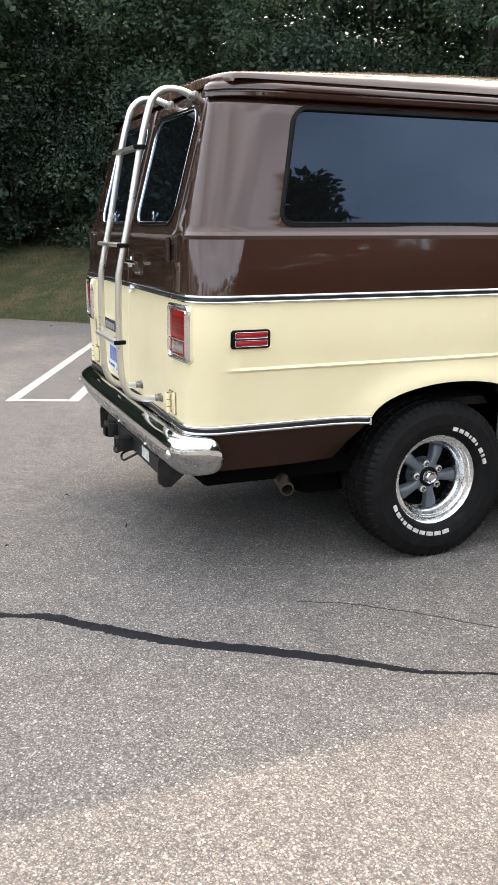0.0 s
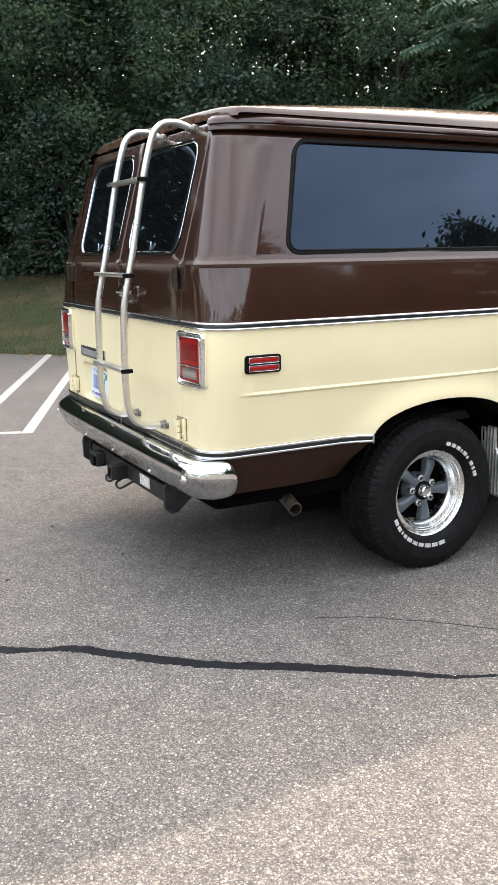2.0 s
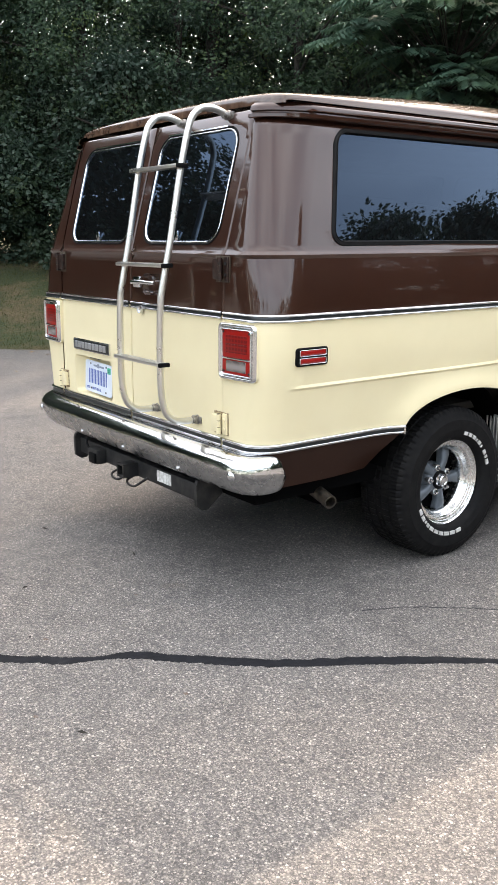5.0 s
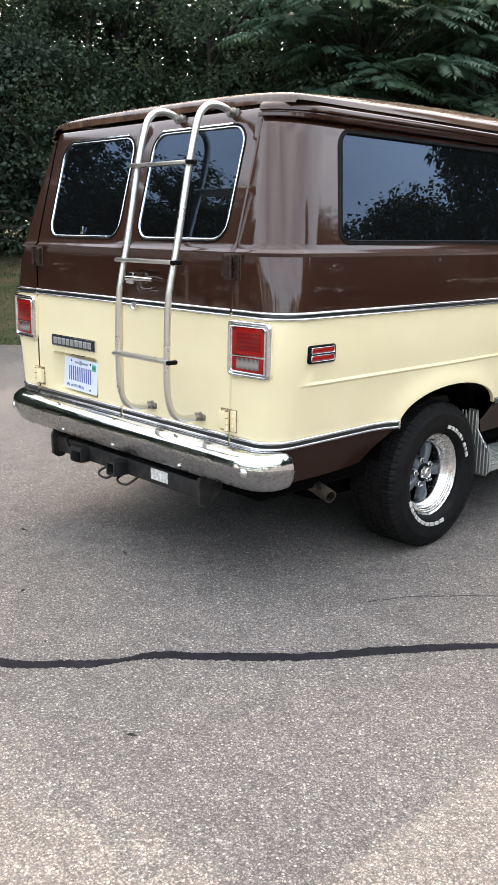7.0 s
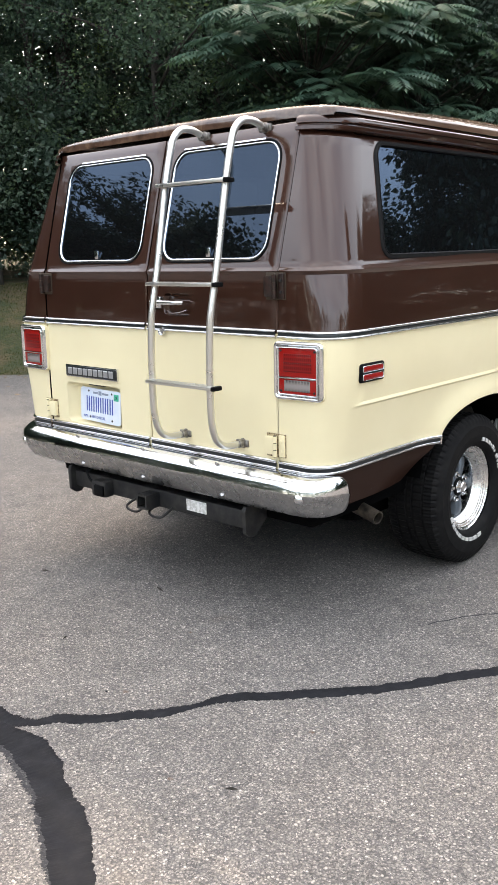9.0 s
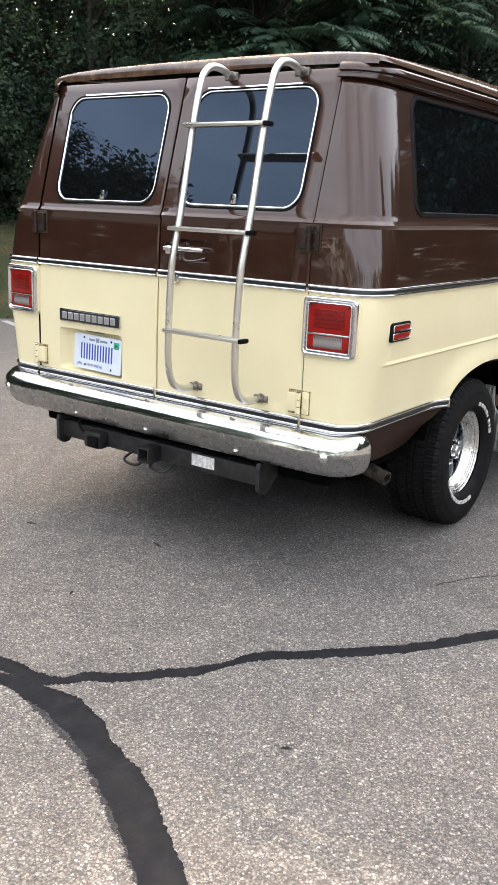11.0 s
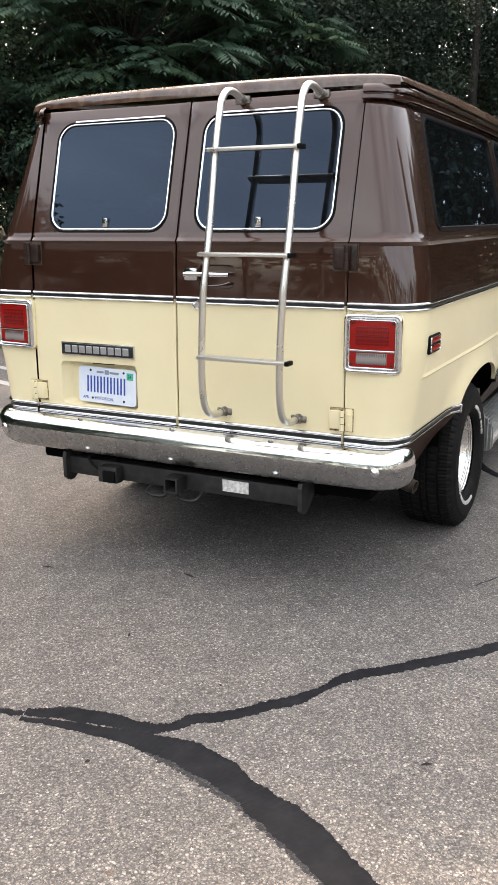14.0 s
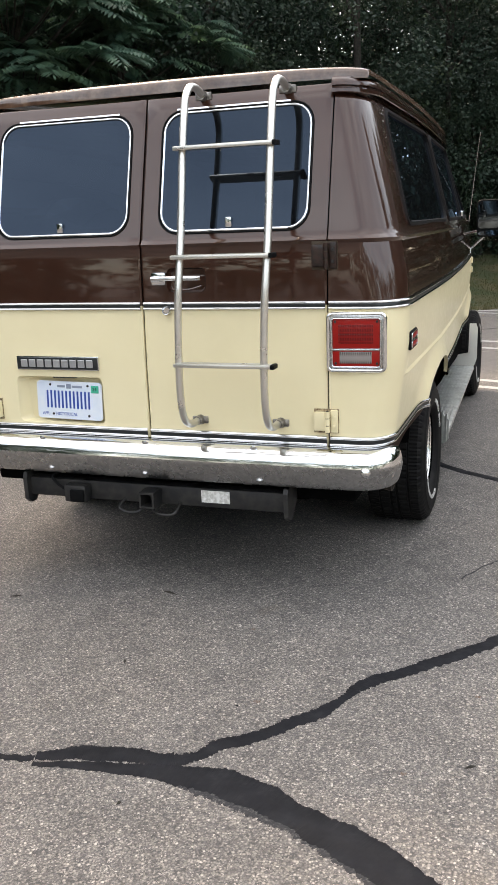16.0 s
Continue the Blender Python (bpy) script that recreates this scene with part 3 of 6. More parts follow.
# ---- body shell: sides, corners and the back's outer posts
def build_body():
    data = ([], [], [])
    ys = sorted({0.16, 0.20, 0.25, 0.30, 0.34, *[a for w in WINDOWS for a in w], 0.46, 0.55, 0.65, 0.72, 1.9, 2.1, 2.4, 2.65, 2.9, 3.2, 3.5, 3.85, 4.2, 4.32, 4.44, 4.55, 4.64, NOSE,
                 *[round(cy + ARCH_HALF * math.sin(w), 4) for cy in ARCHES for w in np.linspace(-math.pi / 2, math.pi / 2, 25)]})
    ys = [y for y in ys if y <= NOSE]
    us = [('r', SEAM + 0.0035), ('r', 0.76), ('r', 0.80)] + [('c', a) for a in range(0, 91, 9)] + [('s', y) for y in ys]

    def in_arch(u0, u1):
        return u0[0] == 's' and u1[0] == 's' and any(cy - ARCH_HALF - 1e-4 <= u0[1] and u1[1] <= cy + ARCH_HALF + 1e-4 for cy in ARCHES)

    def low(u):
        if u[0] == 's':
            for cy in ARCHES:
                if abs(u[1] - cy) < ARCH_HALF + 1e-4:
                    return max(SILL, arch_z(u[1], cy))
        return SILL

    def win(u0, u1, z0, z1):
        return u0[0] == 's' and u1[0] == 's' and z0 >= WZ0 - 1e-4 and z1 <= WZ1 + 1e-4 and any(a - 1e-4 <= u0[1] and u1[1] <= b + 1e-4 for a, b in WINDOWS)

    frac = [0, 0.08, 0.2, 0.35, 0.55, 0.78, 1]
    rows_up = [BELT, 1.20, 1.26, 1.32, 1.358, 1.362, 1.367, 1.372, 1.377, 1.382, 1.388, WZ0, 1.46, 1.52, 1.58, 1.64, 1.70, 1.76, 1.80, WZ1, 1.848, 1.857, 1.866, 1.90]
    for s in (1, -1):
        f = (lambda p: (p.x * s, p.y, p.z))
        # cream lower side
        cols = []
        for u in us:
            zl = low(u)
            cols.append([f(skin(u, zl + (0.868 - zl) * t)) for t in frac] + [f(skin(u, z)) for z in (0.872, 0.877, 0.882, 0.887, 0.892, 0.95, 1.0, 1.05, 1.10, BELT)])
        n = len(cols[0])
        add(data, [p for c in cols for p in c], [(i * n + j, i * n + j + 1, (i + 1) * n + j + 1, (i + 1) * n + j) for i in range(len(cols) - 1) for j in range(n - 1)], None, 1)
        # arch lips turned in
        for cy in ARCHES:
            lip = [skin(('s', cy + ARCH_HALF * math.sin(w)), max(SILL, arch_z(cy + ARCH_HALF * math.sin(w), cy))) for w in np.linspace(-math.pi / 2, math.pi / 2, 25)]
            v = [f(p) for p in lip] + [f(p - Vector((0.018, 0, -0.002))) for p in lip]
            add(data, v, [(i, i + 1, 25 + i + 1, 25 + i) for i in range(24)], None, 1)
        # brown sill below
        v, fc = strip_grid(us, [0.472, 0.50, 0.55, 0.60, SILL], lambda u, z: f(sill_point(u, z)), lambda a, b, c, d: in_arch(a, b))
        add(data, v, fc, None, 2)
        v, fc = strip_grid(us, [0, 1], lambda u, k: f(sill_point(u, 0.472) - Vector((0.06 * k, 0, -0.012 * k))), lambda a, b, c, d: in_arch(a, b))
        add(data, v, fc, None, 2)
        # brown upper side with its window openings
        v, fc = strip_grid(us, rows_up, lambda u, z: f(skin(u, z)), win)
        add(data, v, fc, None, 0)
        for a, b in WINDOWS:
            loop = rounded(a, b, WZ0, WZ1, 0.055)
            v, fc = fan_ring(loop, lambda y, z: f(skin(('s', y), z)))
            add(data, v, fc, None, 0)
    # nose
    zs = [0.472, SILL, 0.88, BELT, 1.372, WZ1, 1.90]
    v = [(skin(('s', NOSE), z).x * s, skin(('s', NOSE), z).y, z) for z in zs for s in (1, -1)]
    add(data, v, [(2 * i, 2 * i + 1, 2 * i + 3, 2 * i + 2) for i in range(len(zs) - 1)], None, 0)
    return mk("body", data[0], data[1], [BROWN, CREAM, SILLP], van, "two-tone painted steel body, brown above cream", 32, data[2])


build_body()


# ---- roof, with a rolled lip over the doors and drip rails along the sides
def build_roof():
    ys = [0.164, 0.165, 0.170, 0.180, 0.20, 0.24, 0.30, 0.40, 0.55, 0.8, 1.1, 1.5, 2.2, 3.0, 3.8, 4.2, 4.45]
    xs = [math.sin(t) for t in np.linspace(-math.pi / 2, math.pi / 2, 37)]
    verts = []
    for i, y in enumerate(ys):
        drop = (0.046, 0.022, 0.009, 0.003, 0.0)[i] if i < 5 else 0.0
        rise = 1 - math.exp(-(y - 0.164) / 0.70)
        for x in xs:
            w = 0.838 - taper(max(y, 1)) - 0.008 * max(0, 1 - (y - 0.164) / 0.10)
            back_c, crown = max(0.0, 1 - abs(x) ** 2.2) ** 0.17, max(0.0, 1 - x * x) ** 0.45
            z = 1.925 + (1 - rise) * 0.038 * back_c + rise * 0.168 * crown
            back = 0.050 * abs(x) ** 6 * max(0, 1 - (y - 0.164) / 0.3)
            verts.append((x * w, y + back - screen_slope(y, 1.9), z - drop * (0.3 + 0.7 * back_c)))
    n = len(xs)
    faces = [(i * n + j, i * n + j + 1, (i + 1) * n + j + 1, (i + 1) * n + j) for i in range(len(ys) - 1) for j in range(n - 1)]
    return mk("roof", verts, faces, ROOFP, van, "polished brown steel roof", 50)


build_roof()
RAIL_US = [('r', SEAM + 0.006), ('r', 0.76), ('r', 0.80)] + [('c', a) for a in range(0, 91, 9)] + [('s', y) for y in (0.40, 0.55, 0.8, 1.2, 1.7, 2.2, 2.8, 3.4, 3.9, 4.2)]
for s in (1, -1):
    prof = ((1.870, -0.004), (1.864, 0.017), (1.867, 0.023), (1.879, 0.025), (1.883, 0.011), (1.888, 0.011), (1.891, 0.021), (1.902, 0.022), (1.912, 0.019), (1.917, 0.010), (1.921, 0.009), (1.924, -0.03))
    verts = []
    for u in RAIL_US:
        out = 0.018 if u[0] == 's' else (0.018 * u[1] / 90 if u[0] == 'c' else 0.0)
        verts += [(skin(u, z, o).x * s + (out * s if o > 0 else 0.0), skin(u, z, o).y, z) for z, o in prof]
    k = len(prof)
    faces = [(i * k + j, i * k + j + 1, (i + 1) * k + j + 1, (i + 1) * k + j) for i in range(len(RAIL_US) - 1) for j in range(k - 1)]
    mk("drip_rail", verts, faces, BROWN, van, "", 40)

# ---- dark inside of the shell, chassis and wheel wells
box("cabin_lining", (-0.74, 0.24, 0.62), (0.74, 4.30, 0.66), INNER, van, "dark cabin floor", 0.01)
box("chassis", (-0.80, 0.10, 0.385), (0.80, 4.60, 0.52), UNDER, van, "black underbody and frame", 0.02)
# Unseen rails, boxes and axle under the floor, added to darken the ground.
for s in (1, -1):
    box("frame_rail", (min(s * 0.50, s * 0.58), 0.22, 0.34), (max(s * 0.50, s * 0.58), 0.76, 0.44), UNDER, van, "unseen black rail under the floor, added to block light", 0.015)
box("cross_member", (-0.58, 0.28, 0.34), (0.58, 0.36, 0.44), UNDER, van, "unseen black crossbar under the floor, added to block light", 0.015)
box("fuel_tank", (-0.62, 0.40, 0.26), (0.36, 0.98, 0.44), UNDER, van, "unseen black box under the rear floor, added to block light", 0.04)
box("muffler", (0.38, 0.58, 0.25), (0.66, 1.02, 0.44), UNDER, van, "unseen black box beside the wheel, added to block light", 0.05)
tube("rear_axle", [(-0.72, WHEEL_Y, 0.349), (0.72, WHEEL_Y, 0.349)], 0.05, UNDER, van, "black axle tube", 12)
box("gearbox_frame", (-0.60, 1.40, 0.20), (0.60, 3.9, 0.44), UNDER, van, "unseen black box under the front floor, added to block light", 0.04)
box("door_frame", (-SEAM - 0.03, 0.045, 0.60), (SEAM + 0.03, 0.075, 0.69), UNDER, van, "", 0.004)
for s in (-1, 1):
    zs = np.linspace(0.62, 1.90, 12)
    for x0, x1 in ((0.69, 0.745),) if s > 0 else ((-0.745, -0.69),):
        v = [(x, lerp_table(BACK, z) + d, z) for z in zs for x in (x0, x1) for d in (0.014, 0.05)]
        fc = []
        for i in range(len(zs) - 1):
            a, b = i * 4, i * 4 + 4
            fc += [(a, a + 2, b + 2, b), (a + 2, a + 3, b + 3, b + 2), (a + 3, a + 1, b + 1, b + 3), (a + 1, a, b, b + 1)]
        mk("door_post", v, fc, UNDER, van)
zs = np.linspace(0.62, 1.90, 12)
v = [(x, lerp_table(BACK, z) + d, z) for z in zs for x in (-0.03, 0.03) for d in (0.014, 0.04)]
fc = []
for i in range(len(zs) - 1):
    a, b = i * 4, i * 4 + 4
    fc += [(a, a + 2, b + 2, b), (a + 2, a + 3, b + 3, b + 2), (a + 3, a + 1, b + 1, b + 3), (a + 1, a, b, b + 1)]
mk("door_seal", v, fc, BLACK, van)
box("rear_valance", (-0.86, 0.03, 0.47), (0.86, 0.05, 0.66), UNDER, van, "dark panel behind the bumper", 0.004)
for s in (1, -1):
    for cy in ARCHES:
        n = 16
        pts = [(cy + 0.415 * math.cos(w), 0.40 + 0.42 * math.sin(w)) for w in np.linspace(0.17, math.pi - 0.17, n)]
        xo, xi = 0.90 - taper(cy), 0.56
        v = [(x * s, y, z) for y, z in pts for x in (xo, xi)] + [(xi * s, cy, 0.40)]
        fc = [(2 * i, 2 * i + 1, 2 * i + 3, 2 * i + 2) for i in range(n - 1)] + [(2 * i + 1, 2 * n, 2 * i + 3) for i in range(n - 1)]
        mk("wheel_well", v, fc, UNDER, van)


# ---- chrome and black mouldings
def moulding(name, us, s, z, half_h, parent, label=""):
    """A chrome-edged moulding that follows the skin."""
    prof = ((z - half_h, -0.003), (z - half_h * 1.0, 0.004), (z - half_h * 0.92, 0.0078), (z - half_h * 0.79, 0.0102), (z - half_h * 0.64, 0.0112), (z - half_h * 0.49, 0.0104), (z - half_h * 0.37, 0.0080), (z - half_h * 0.33, 0.0060))
    prof2 = tuple((2 * z - a, b) for a, b in reversed(prof))
    k = len(prof)
    out = []
    for pr in (prof, prof2):
        verts = [(skin(u, a, b).x * s, skin(u, a, b).y, a) for u in us for a, b in pr]
        out.append((verts, [(i * k + j, i * k + j + 1, (i + 1) * k + j + 1, (i + 1) * k + j) for i in range(len(us) - 1) for j in range(k - 1)]))
    base = len(out[0][0])
    verts = out[0][0] + out[1][0]
    faces = out[0][1] + [tuple(q + base for q in f) for f in out[1][1]]
    ob = mk(name, verts, faces, CHROME, parent, label, 40)
    pr = ((z - half_h * 0.36, 0.0066), (z, 0.0074), (z + half_h * 0.36, 0.0066))
    verts = [(skin(u, a, b).x * s, skin(u, a, b).y, a) for u in us for a, b in pr]
    faces = [(i * 3 + j, i * 3 + j + 1, (i + 1) * 3 + j + 1, (i + 1) * 3 + j) for i in range(len(us) - 1) for j in range(2)]
    mk("moulding_insert", verts, faces, TRIMBLACK, ob, "black vinyl insert", 40)
    return ob


CORNER_US = [('r', SEAM + 0.006), ('r', 0.76), ('r', 0.80)] + [('c', a) for a in range(0, 91, 6)]
BELT_US = CORNER_US + [('s', y) for y in (0.20, 0.3, 0.45, 0.7, 1.0, 1.3, 1.7, 2.2, 2.8, 3.3, 3.8, 4.2)]
SILL_US = CORNER_US + [('s', y) for y in (0.20, 0.3, 0.45, 0.6, 0.68, 0.72, 0.741)]
SILL_US2 = [('s', y) for y in (1.525, 1.57, 1.8, 2.3, 2.8, 3.4, 3.915)]
for s in (1, -1):
    moulding("belt_moulding", BELT_US, s, BELT, 0.0155, van, "chrome moulding with a black insert")
    moulding("lower_moulding", SILL_US, s, SILL, 0.020, van, "chrome moulding with a black insert")
    e = skin(('s', 0.743), SILL)
    box("moulding_cap", (min(s * (e.x - 0.004), s * (e.x + 0.010)), 0.736, SILL - 0.020), (max(s * (e.x - 0.004), s * (e.x + 0.010)), 0.746, SILL + 0.020), CHROME, van, "", 0.003)
    moulding("lower_moulding", SILL_US2, s, SILL, 0.020, van, "chrome moulding with a black insert")


# ---- side windows
for s in (1, -1):
    for a, b in WINDOWS:
        fn = lambda y, z, o=0.0: (s * (skin(('s', y), z).x + o), skin(('s', y), z).y, z)
        loop = rounded(a, b, WZ0, WZ1, 0.055)
        w = pane("side_window", rounded(a + 0.002, b - 0.002, WZ0 + 0.002, WZ1 - 0.002, 0.054), fn, GLASS, van, "deep-tinted side window glass", -0.004)
        inner = rounded(a + 0.014, b - 0.014, WZ0 + 0.014, WZ1 - 0.014, 0.045)
        loop_bead("gasket", inner, fn, 0.021, 0.006, RUBBER, w, "black rubber gasket")
        if b < 1.7 or a < 2.0:
            w2 = rounded(a + 0.012, b - 0.012, WZ0 + 0.012, WZ1 - 0.012, 0.046)
            loop_bead("gasket_lip", w2, fn, 0.004, 0.009, RUBBER, w)
    for y in (2.90, 3.04):
        for zz in (1.42,):
            p = skin(('s', y), zz)
            box("window_latch", (s * p.x - 0.008, y - 0.012, zz), (s * p.x + 0.012, y + 0.012, zz + 0.035), CHROME, van, "small chrome window latch", 0.003)


# ---- back doors
def build_door(s, win, holes):
    x0, x1 = 0.0035, SEAM - 0.0025
    d = tagged(mk_door(s, x0, x1, win, holes), "cream and brown rear door with a tinted window")
    return d


def mk_door(s, x0, x1, win, holes):
    xs = sorted({x0, x0 + 0.006, 0.06, *win[:2], 0.2, 0.3, 0.4, 0.5, 0.6, 0.69, x1 - 0.006, x1, *[a for h in holes for a in h[:2]]})
    rows = sorted({0.632, 0.638, SILL, 0.70, 0.80, 0.92, 1.0, 1.08, BELT, 1.20, 1.26, 1.32, 1.358, 1.362, 1.367, 1.372, 1.377, 1.382, 1.388, *win[2:], 1.5, 1.6, 1.7, 1.78, 1.895, 1.90, *[a for h in holes for a in h[2:4]]})
    data = ([], [], [])

    def P(x, z, o=0.0):
        edge = min(x - x0, x1 - x, z - rows[0], rows[-1] - z)
        lip = 0.004 * max(0.0, 1 - edge / 0.006)
        return (x * s, lerp_table(BACK, z) - ridge(z) + lip - o, z)

    cut = [win, *holes]
    v = [P(x, z) for x in xs for z in rows]
    n = len(rows)
    for i in range(len(xs) - 1):
        for j in range(n - 1):
            cx, cz = (xs[i] + xs[i + 1]) / 2, (rows[j] + rows[j + 1]) / 2
            if any(c[0] < cx < c[1] and c[2] < cz < c[3] for c in cut):
                continue
            data[1].append((i * n + j, i * n + j + 1, (i + 1) * n + j + 1, (i + 1) * n + j))
            data[2].append(1 if cz < BELT else 0)
    data[0].extend(v)
    loop = rounded(*win, 0.075)
    v, fc = fan_ring(loop, P)
    add(data, v, fc, None, 0)
    for h in holes:
        lo = rounded(*h[:4], min(0.022, (h[3] - h[2]) * 0.3), 4)
        v, fc = fan_ring(lo, P)
        add(data, v, fc, None, h[5])
        ca, cz = (h[0] + h[1]) / 2, (h[2] + h[3]) / 2
        a = [P(*p) for p, _ in lo]
        k = len(a)
        sx, sz = h[6]
        b = []
        for p, _ in lo:
            q = P(ca + (p[0] - ca) * sx + h[7], cz + (p[1] - cz) * sz)
            b.append((q[0], q[1] + h[4], q[2]))
        m = [((p[0] * .3 + q[0] * .7), q[1] - h[4] * 0.15, (p[2] * .3 + q[2] * .7)) for p, q in zip(a, b)]
        add(data, a + m + b, [(i, (i + 1) % k, k + (i + 1) % k, k + i) for i in range(k)] + [(k + i, k + (i + 1) % k, 2 * k + (i + 1) % k, 2 * k + i) for i in range(k)] + [tuple(2 * k + i for i in range(k))], None, h[5])
    # turned-in edges
    ring = [P(x, rows[0]) for x in xs] + [P(x1, z) for z in rows[1:]] + [P(x, rows[-1]) for x in reversed(xs[:-1])] + [P(x0, z) for z in reversed(rows[1:-1])]
    k = len(ring)
    add(data, ring + [(p[0], p[1] + 0.03, p[2]) for p in ring], [(i, (i + 1) % k, k + (i + 1) % k, k + i) for i in range(k)], None, 0)
    for q in range(len(data[2]) - k, len(data[2])):
        z = sum(data[0][w][2] for w in data[1][q]) / 4
        data[2][q] = 1 if z < BELT else 0
    return mk("rear_door", data[0], data[1], [BROWN, CREAM], van, "", 32, data[2])


def door_P(s):
    return lambda x, z, o=0.0: (x * s, lerp_table(BACK, z) - ridge(z) - o, z)


DOOR_US = [('r', x) for x in (0.007, 0.2, 0.4, 0.6, SEAM - 0.006)]
PLATE_HOLE = (0.196, 0.588, 0.676, 0.866, 0.042, 1, (0.90, 0.90), -0.012)
HANDLE_HOLE = (0.105, 0.262, 1.195, 1.285, 0.022, 0, (0.85, 0.85), 0.0)
door_l = build_door(-1, (0.054, 0.634, 1.410, 1.848), [PLATE_HOLE])
door_r = build_door(1, (0.074, 0.652, 1.410, 1.848), [HANDLE_HOLE])
for s, d, win in ((-1, door_l, (0.054, 0.634, 1.410, 1.848)), (1, door_r, (0.074, 0.652, 1.410, 1.848))):
    fn = door_P(s)
    w = pane("rear_window", rounded(win[0] + .002, win[1] - .002, win[2] + .002, win[3] - .002, 0.074), fn, GLASS, d, "deep-tinted rear window glass", -0.003)
    loop_bead("gasket", rounded(win[0] + 0.002, win[1] - 0.002, win[2] + 0.002, win[3] - 0.002, 0.073), fn, 0.007, 0.004, BLACK, d, "black rubber gasket")
    loop_bead("window_bead", rounded(win[0] + 0.012, win[1] - 0.012, win[2] + 0.012, win[3] - 0.012, 0.066), fn, 0.0095, 0.0035, CHROME, d, "bright chrome bead round the glass")
    x0, x1 = (win[0] + 0.055, win[1] - 0.085)
    v = [fn(x, z, o) for x in (x0, x1) for z, o in ((win[3] + 0.001, 0.0), (win[3] + 0.002, 0.006), (win[3] + 0.008, 0.006), (win[3] + 0.009, 0.0))]
    mk("window_cap_strip", v, [(0, 1, 5, 4), (1, 2, 6, 5), (2, 3, 7, 6), (0, 3, 2, 1), (4, 5, 6, 7)], CHROME, d, "", 30)
    lx = (-0.345 if s < 0 else 0.352)
    ly = lerp_table(BACK, 1.44)
    box("window_latch", (lx - 0.013, ly - 0.006, 1.425), (lx + 0.013, ly + 0.004, 1.462), CHROME, d, "small chrome window latch", 0.004)
    moulding("belt_moulding", DOOR_US, s, BELT, 0.0155, d, "chrome moulding with a black insert")
    moulding("lower_moulding", DOOR_US, s, SILL, 0.020, d, "chrome moulding with a black insert")
    # hinges across the outer seam
    for z, h, mt, lab in ((1.318, 0.046, HINGE_PAINT, "brown painted hinge"), (0.727, 0.042, CREAM, "cream painted hinge")):
        y = lerp_table(BACK, z)
        hx = s * SEAM
        # Slightly larger plate: a dark outline for rust and the gap's shadow.
        box("hinge_backing", (min(hx - s * 0.0545, hx + s * 0.0385), y - 0.004, z - h * 1.07), (max(hx - s * 0.0545, hx + s * 0.0385), y + 0.003, z + h * 1.07), HINGE_DARK if mt is HINGE_PAINT else RUSTY, d, "dark rusty edge behind the hinge, the gap's shadow in its colour", 0.002)
        hg = box("hinge", (min(hx - s * 0.052, hx - s * 0.004), y - 0.022, z - h * 0.82), (max(hx - s * 0.052, hx - s * 0.004), y + 0.002, z + h * 0.82), mt, d, lab, 0.005)
        box("hinge_leaf", (min(hx + s * 0.0085, hx + s * 0.036), y - 0.011, z - h), (max(hx + s * 0.004, hx + s * 0.036), y + 0.002, z + h), mt, hg, "", 0.004)
        for k0, k1 in ((-0.92, -0.36), (-0.28, 0.28), (0.36, 0.92)):
            tube("hinge_knuckle", [(hx, y - 0.022, z + h * k0), (hx, y - 0.022, z + h * k1)], 0.0095, mt, hg, "", 10)
        tube("hinge_pin", [(hx, y - 0.022, z - h * 0.98), (hx, y - 0.022, z + h * 0.98)], 0.006, HINGE_DARK, hg, "", 8)
        for dz in (-0.45, 0.45):
            lathe("hinge_bolt", ((0, 0.0001), (0, 0.006), (0.004, 0.006), (0.005, 0.0001)), mt if mt is CREAM else HITCH, hg, "", 8, 30, Matrix.Translation((hx + s * 0.022, y - 0.011, z + dz * h)) @ pose(0, 0, 0, 0, 0, -90))

# handle: chrome escutcheon, pull and lock button
y = lerp_table(BACK, 1.245)
h = box("door_handle", (0.048, y - 0.020, 1.222), (0.108, y + 0.002, 1.272), CHROME, door_r, "chrome door handle", 0.010)
v, f = tube_data([(0.055, y - 0.026, 1.247), (0.12, y - 0.032, 1.249), (0.20, y - 0.034, 1.249), (0.252, y - 0.028, 1.248)], [0.010, 0.0095, 0.009, 0.008], 8)
mk("pull", v, f, CHROME, h, "", 50)
box("push_button", (0.058, y - 0.030, 1.240), (0.084, y - 0.018, 1.258), CHROME, h, "", 0.004)
tube("finger_rim", smooth_path([(0.12, y - 0.002, 1.214), (0.14, y - 0.005, 1.204), (0.20, y - 0.006, 1.206), (0.245, y - 0.003, 1.218)], 4), 0.004, BROWN, h, "", 6)
lathe("lock", ((0, 0.0001), (0, 0.011), (-0.006, 0.016), (-0.008, 0.016), (0.004, 0.018), (0.006, 0.018)), CHROME, door_r, "round chrome door lock", 20, 40, Matrix.Translation((0.104, lerp_table(BACK, 1.13) - 0.012, 1.130)) @ pose(0, 0, 0, 0, 0, 90))

# badge: black bar with nine raised silver blocks
bx0, bx1, bz0, bz1 = -0.570, -0.205, 0.898, 0.946
badge = box("badge", (bx0, -0.014, bz0), (bx1, 0.002, bz1), TRIMBLACK, door_l, "black nameplate with raised silver marks", 0.004)
box("badge_frame", (bx0 - 0.004, -0.009, bz0 - 0.004), (bx1 + 0.004, 0.002, bz1 + 0.004), CHROME, badge, "", 0.003)
step = (bx1 - bx0 - 0.03) / 9
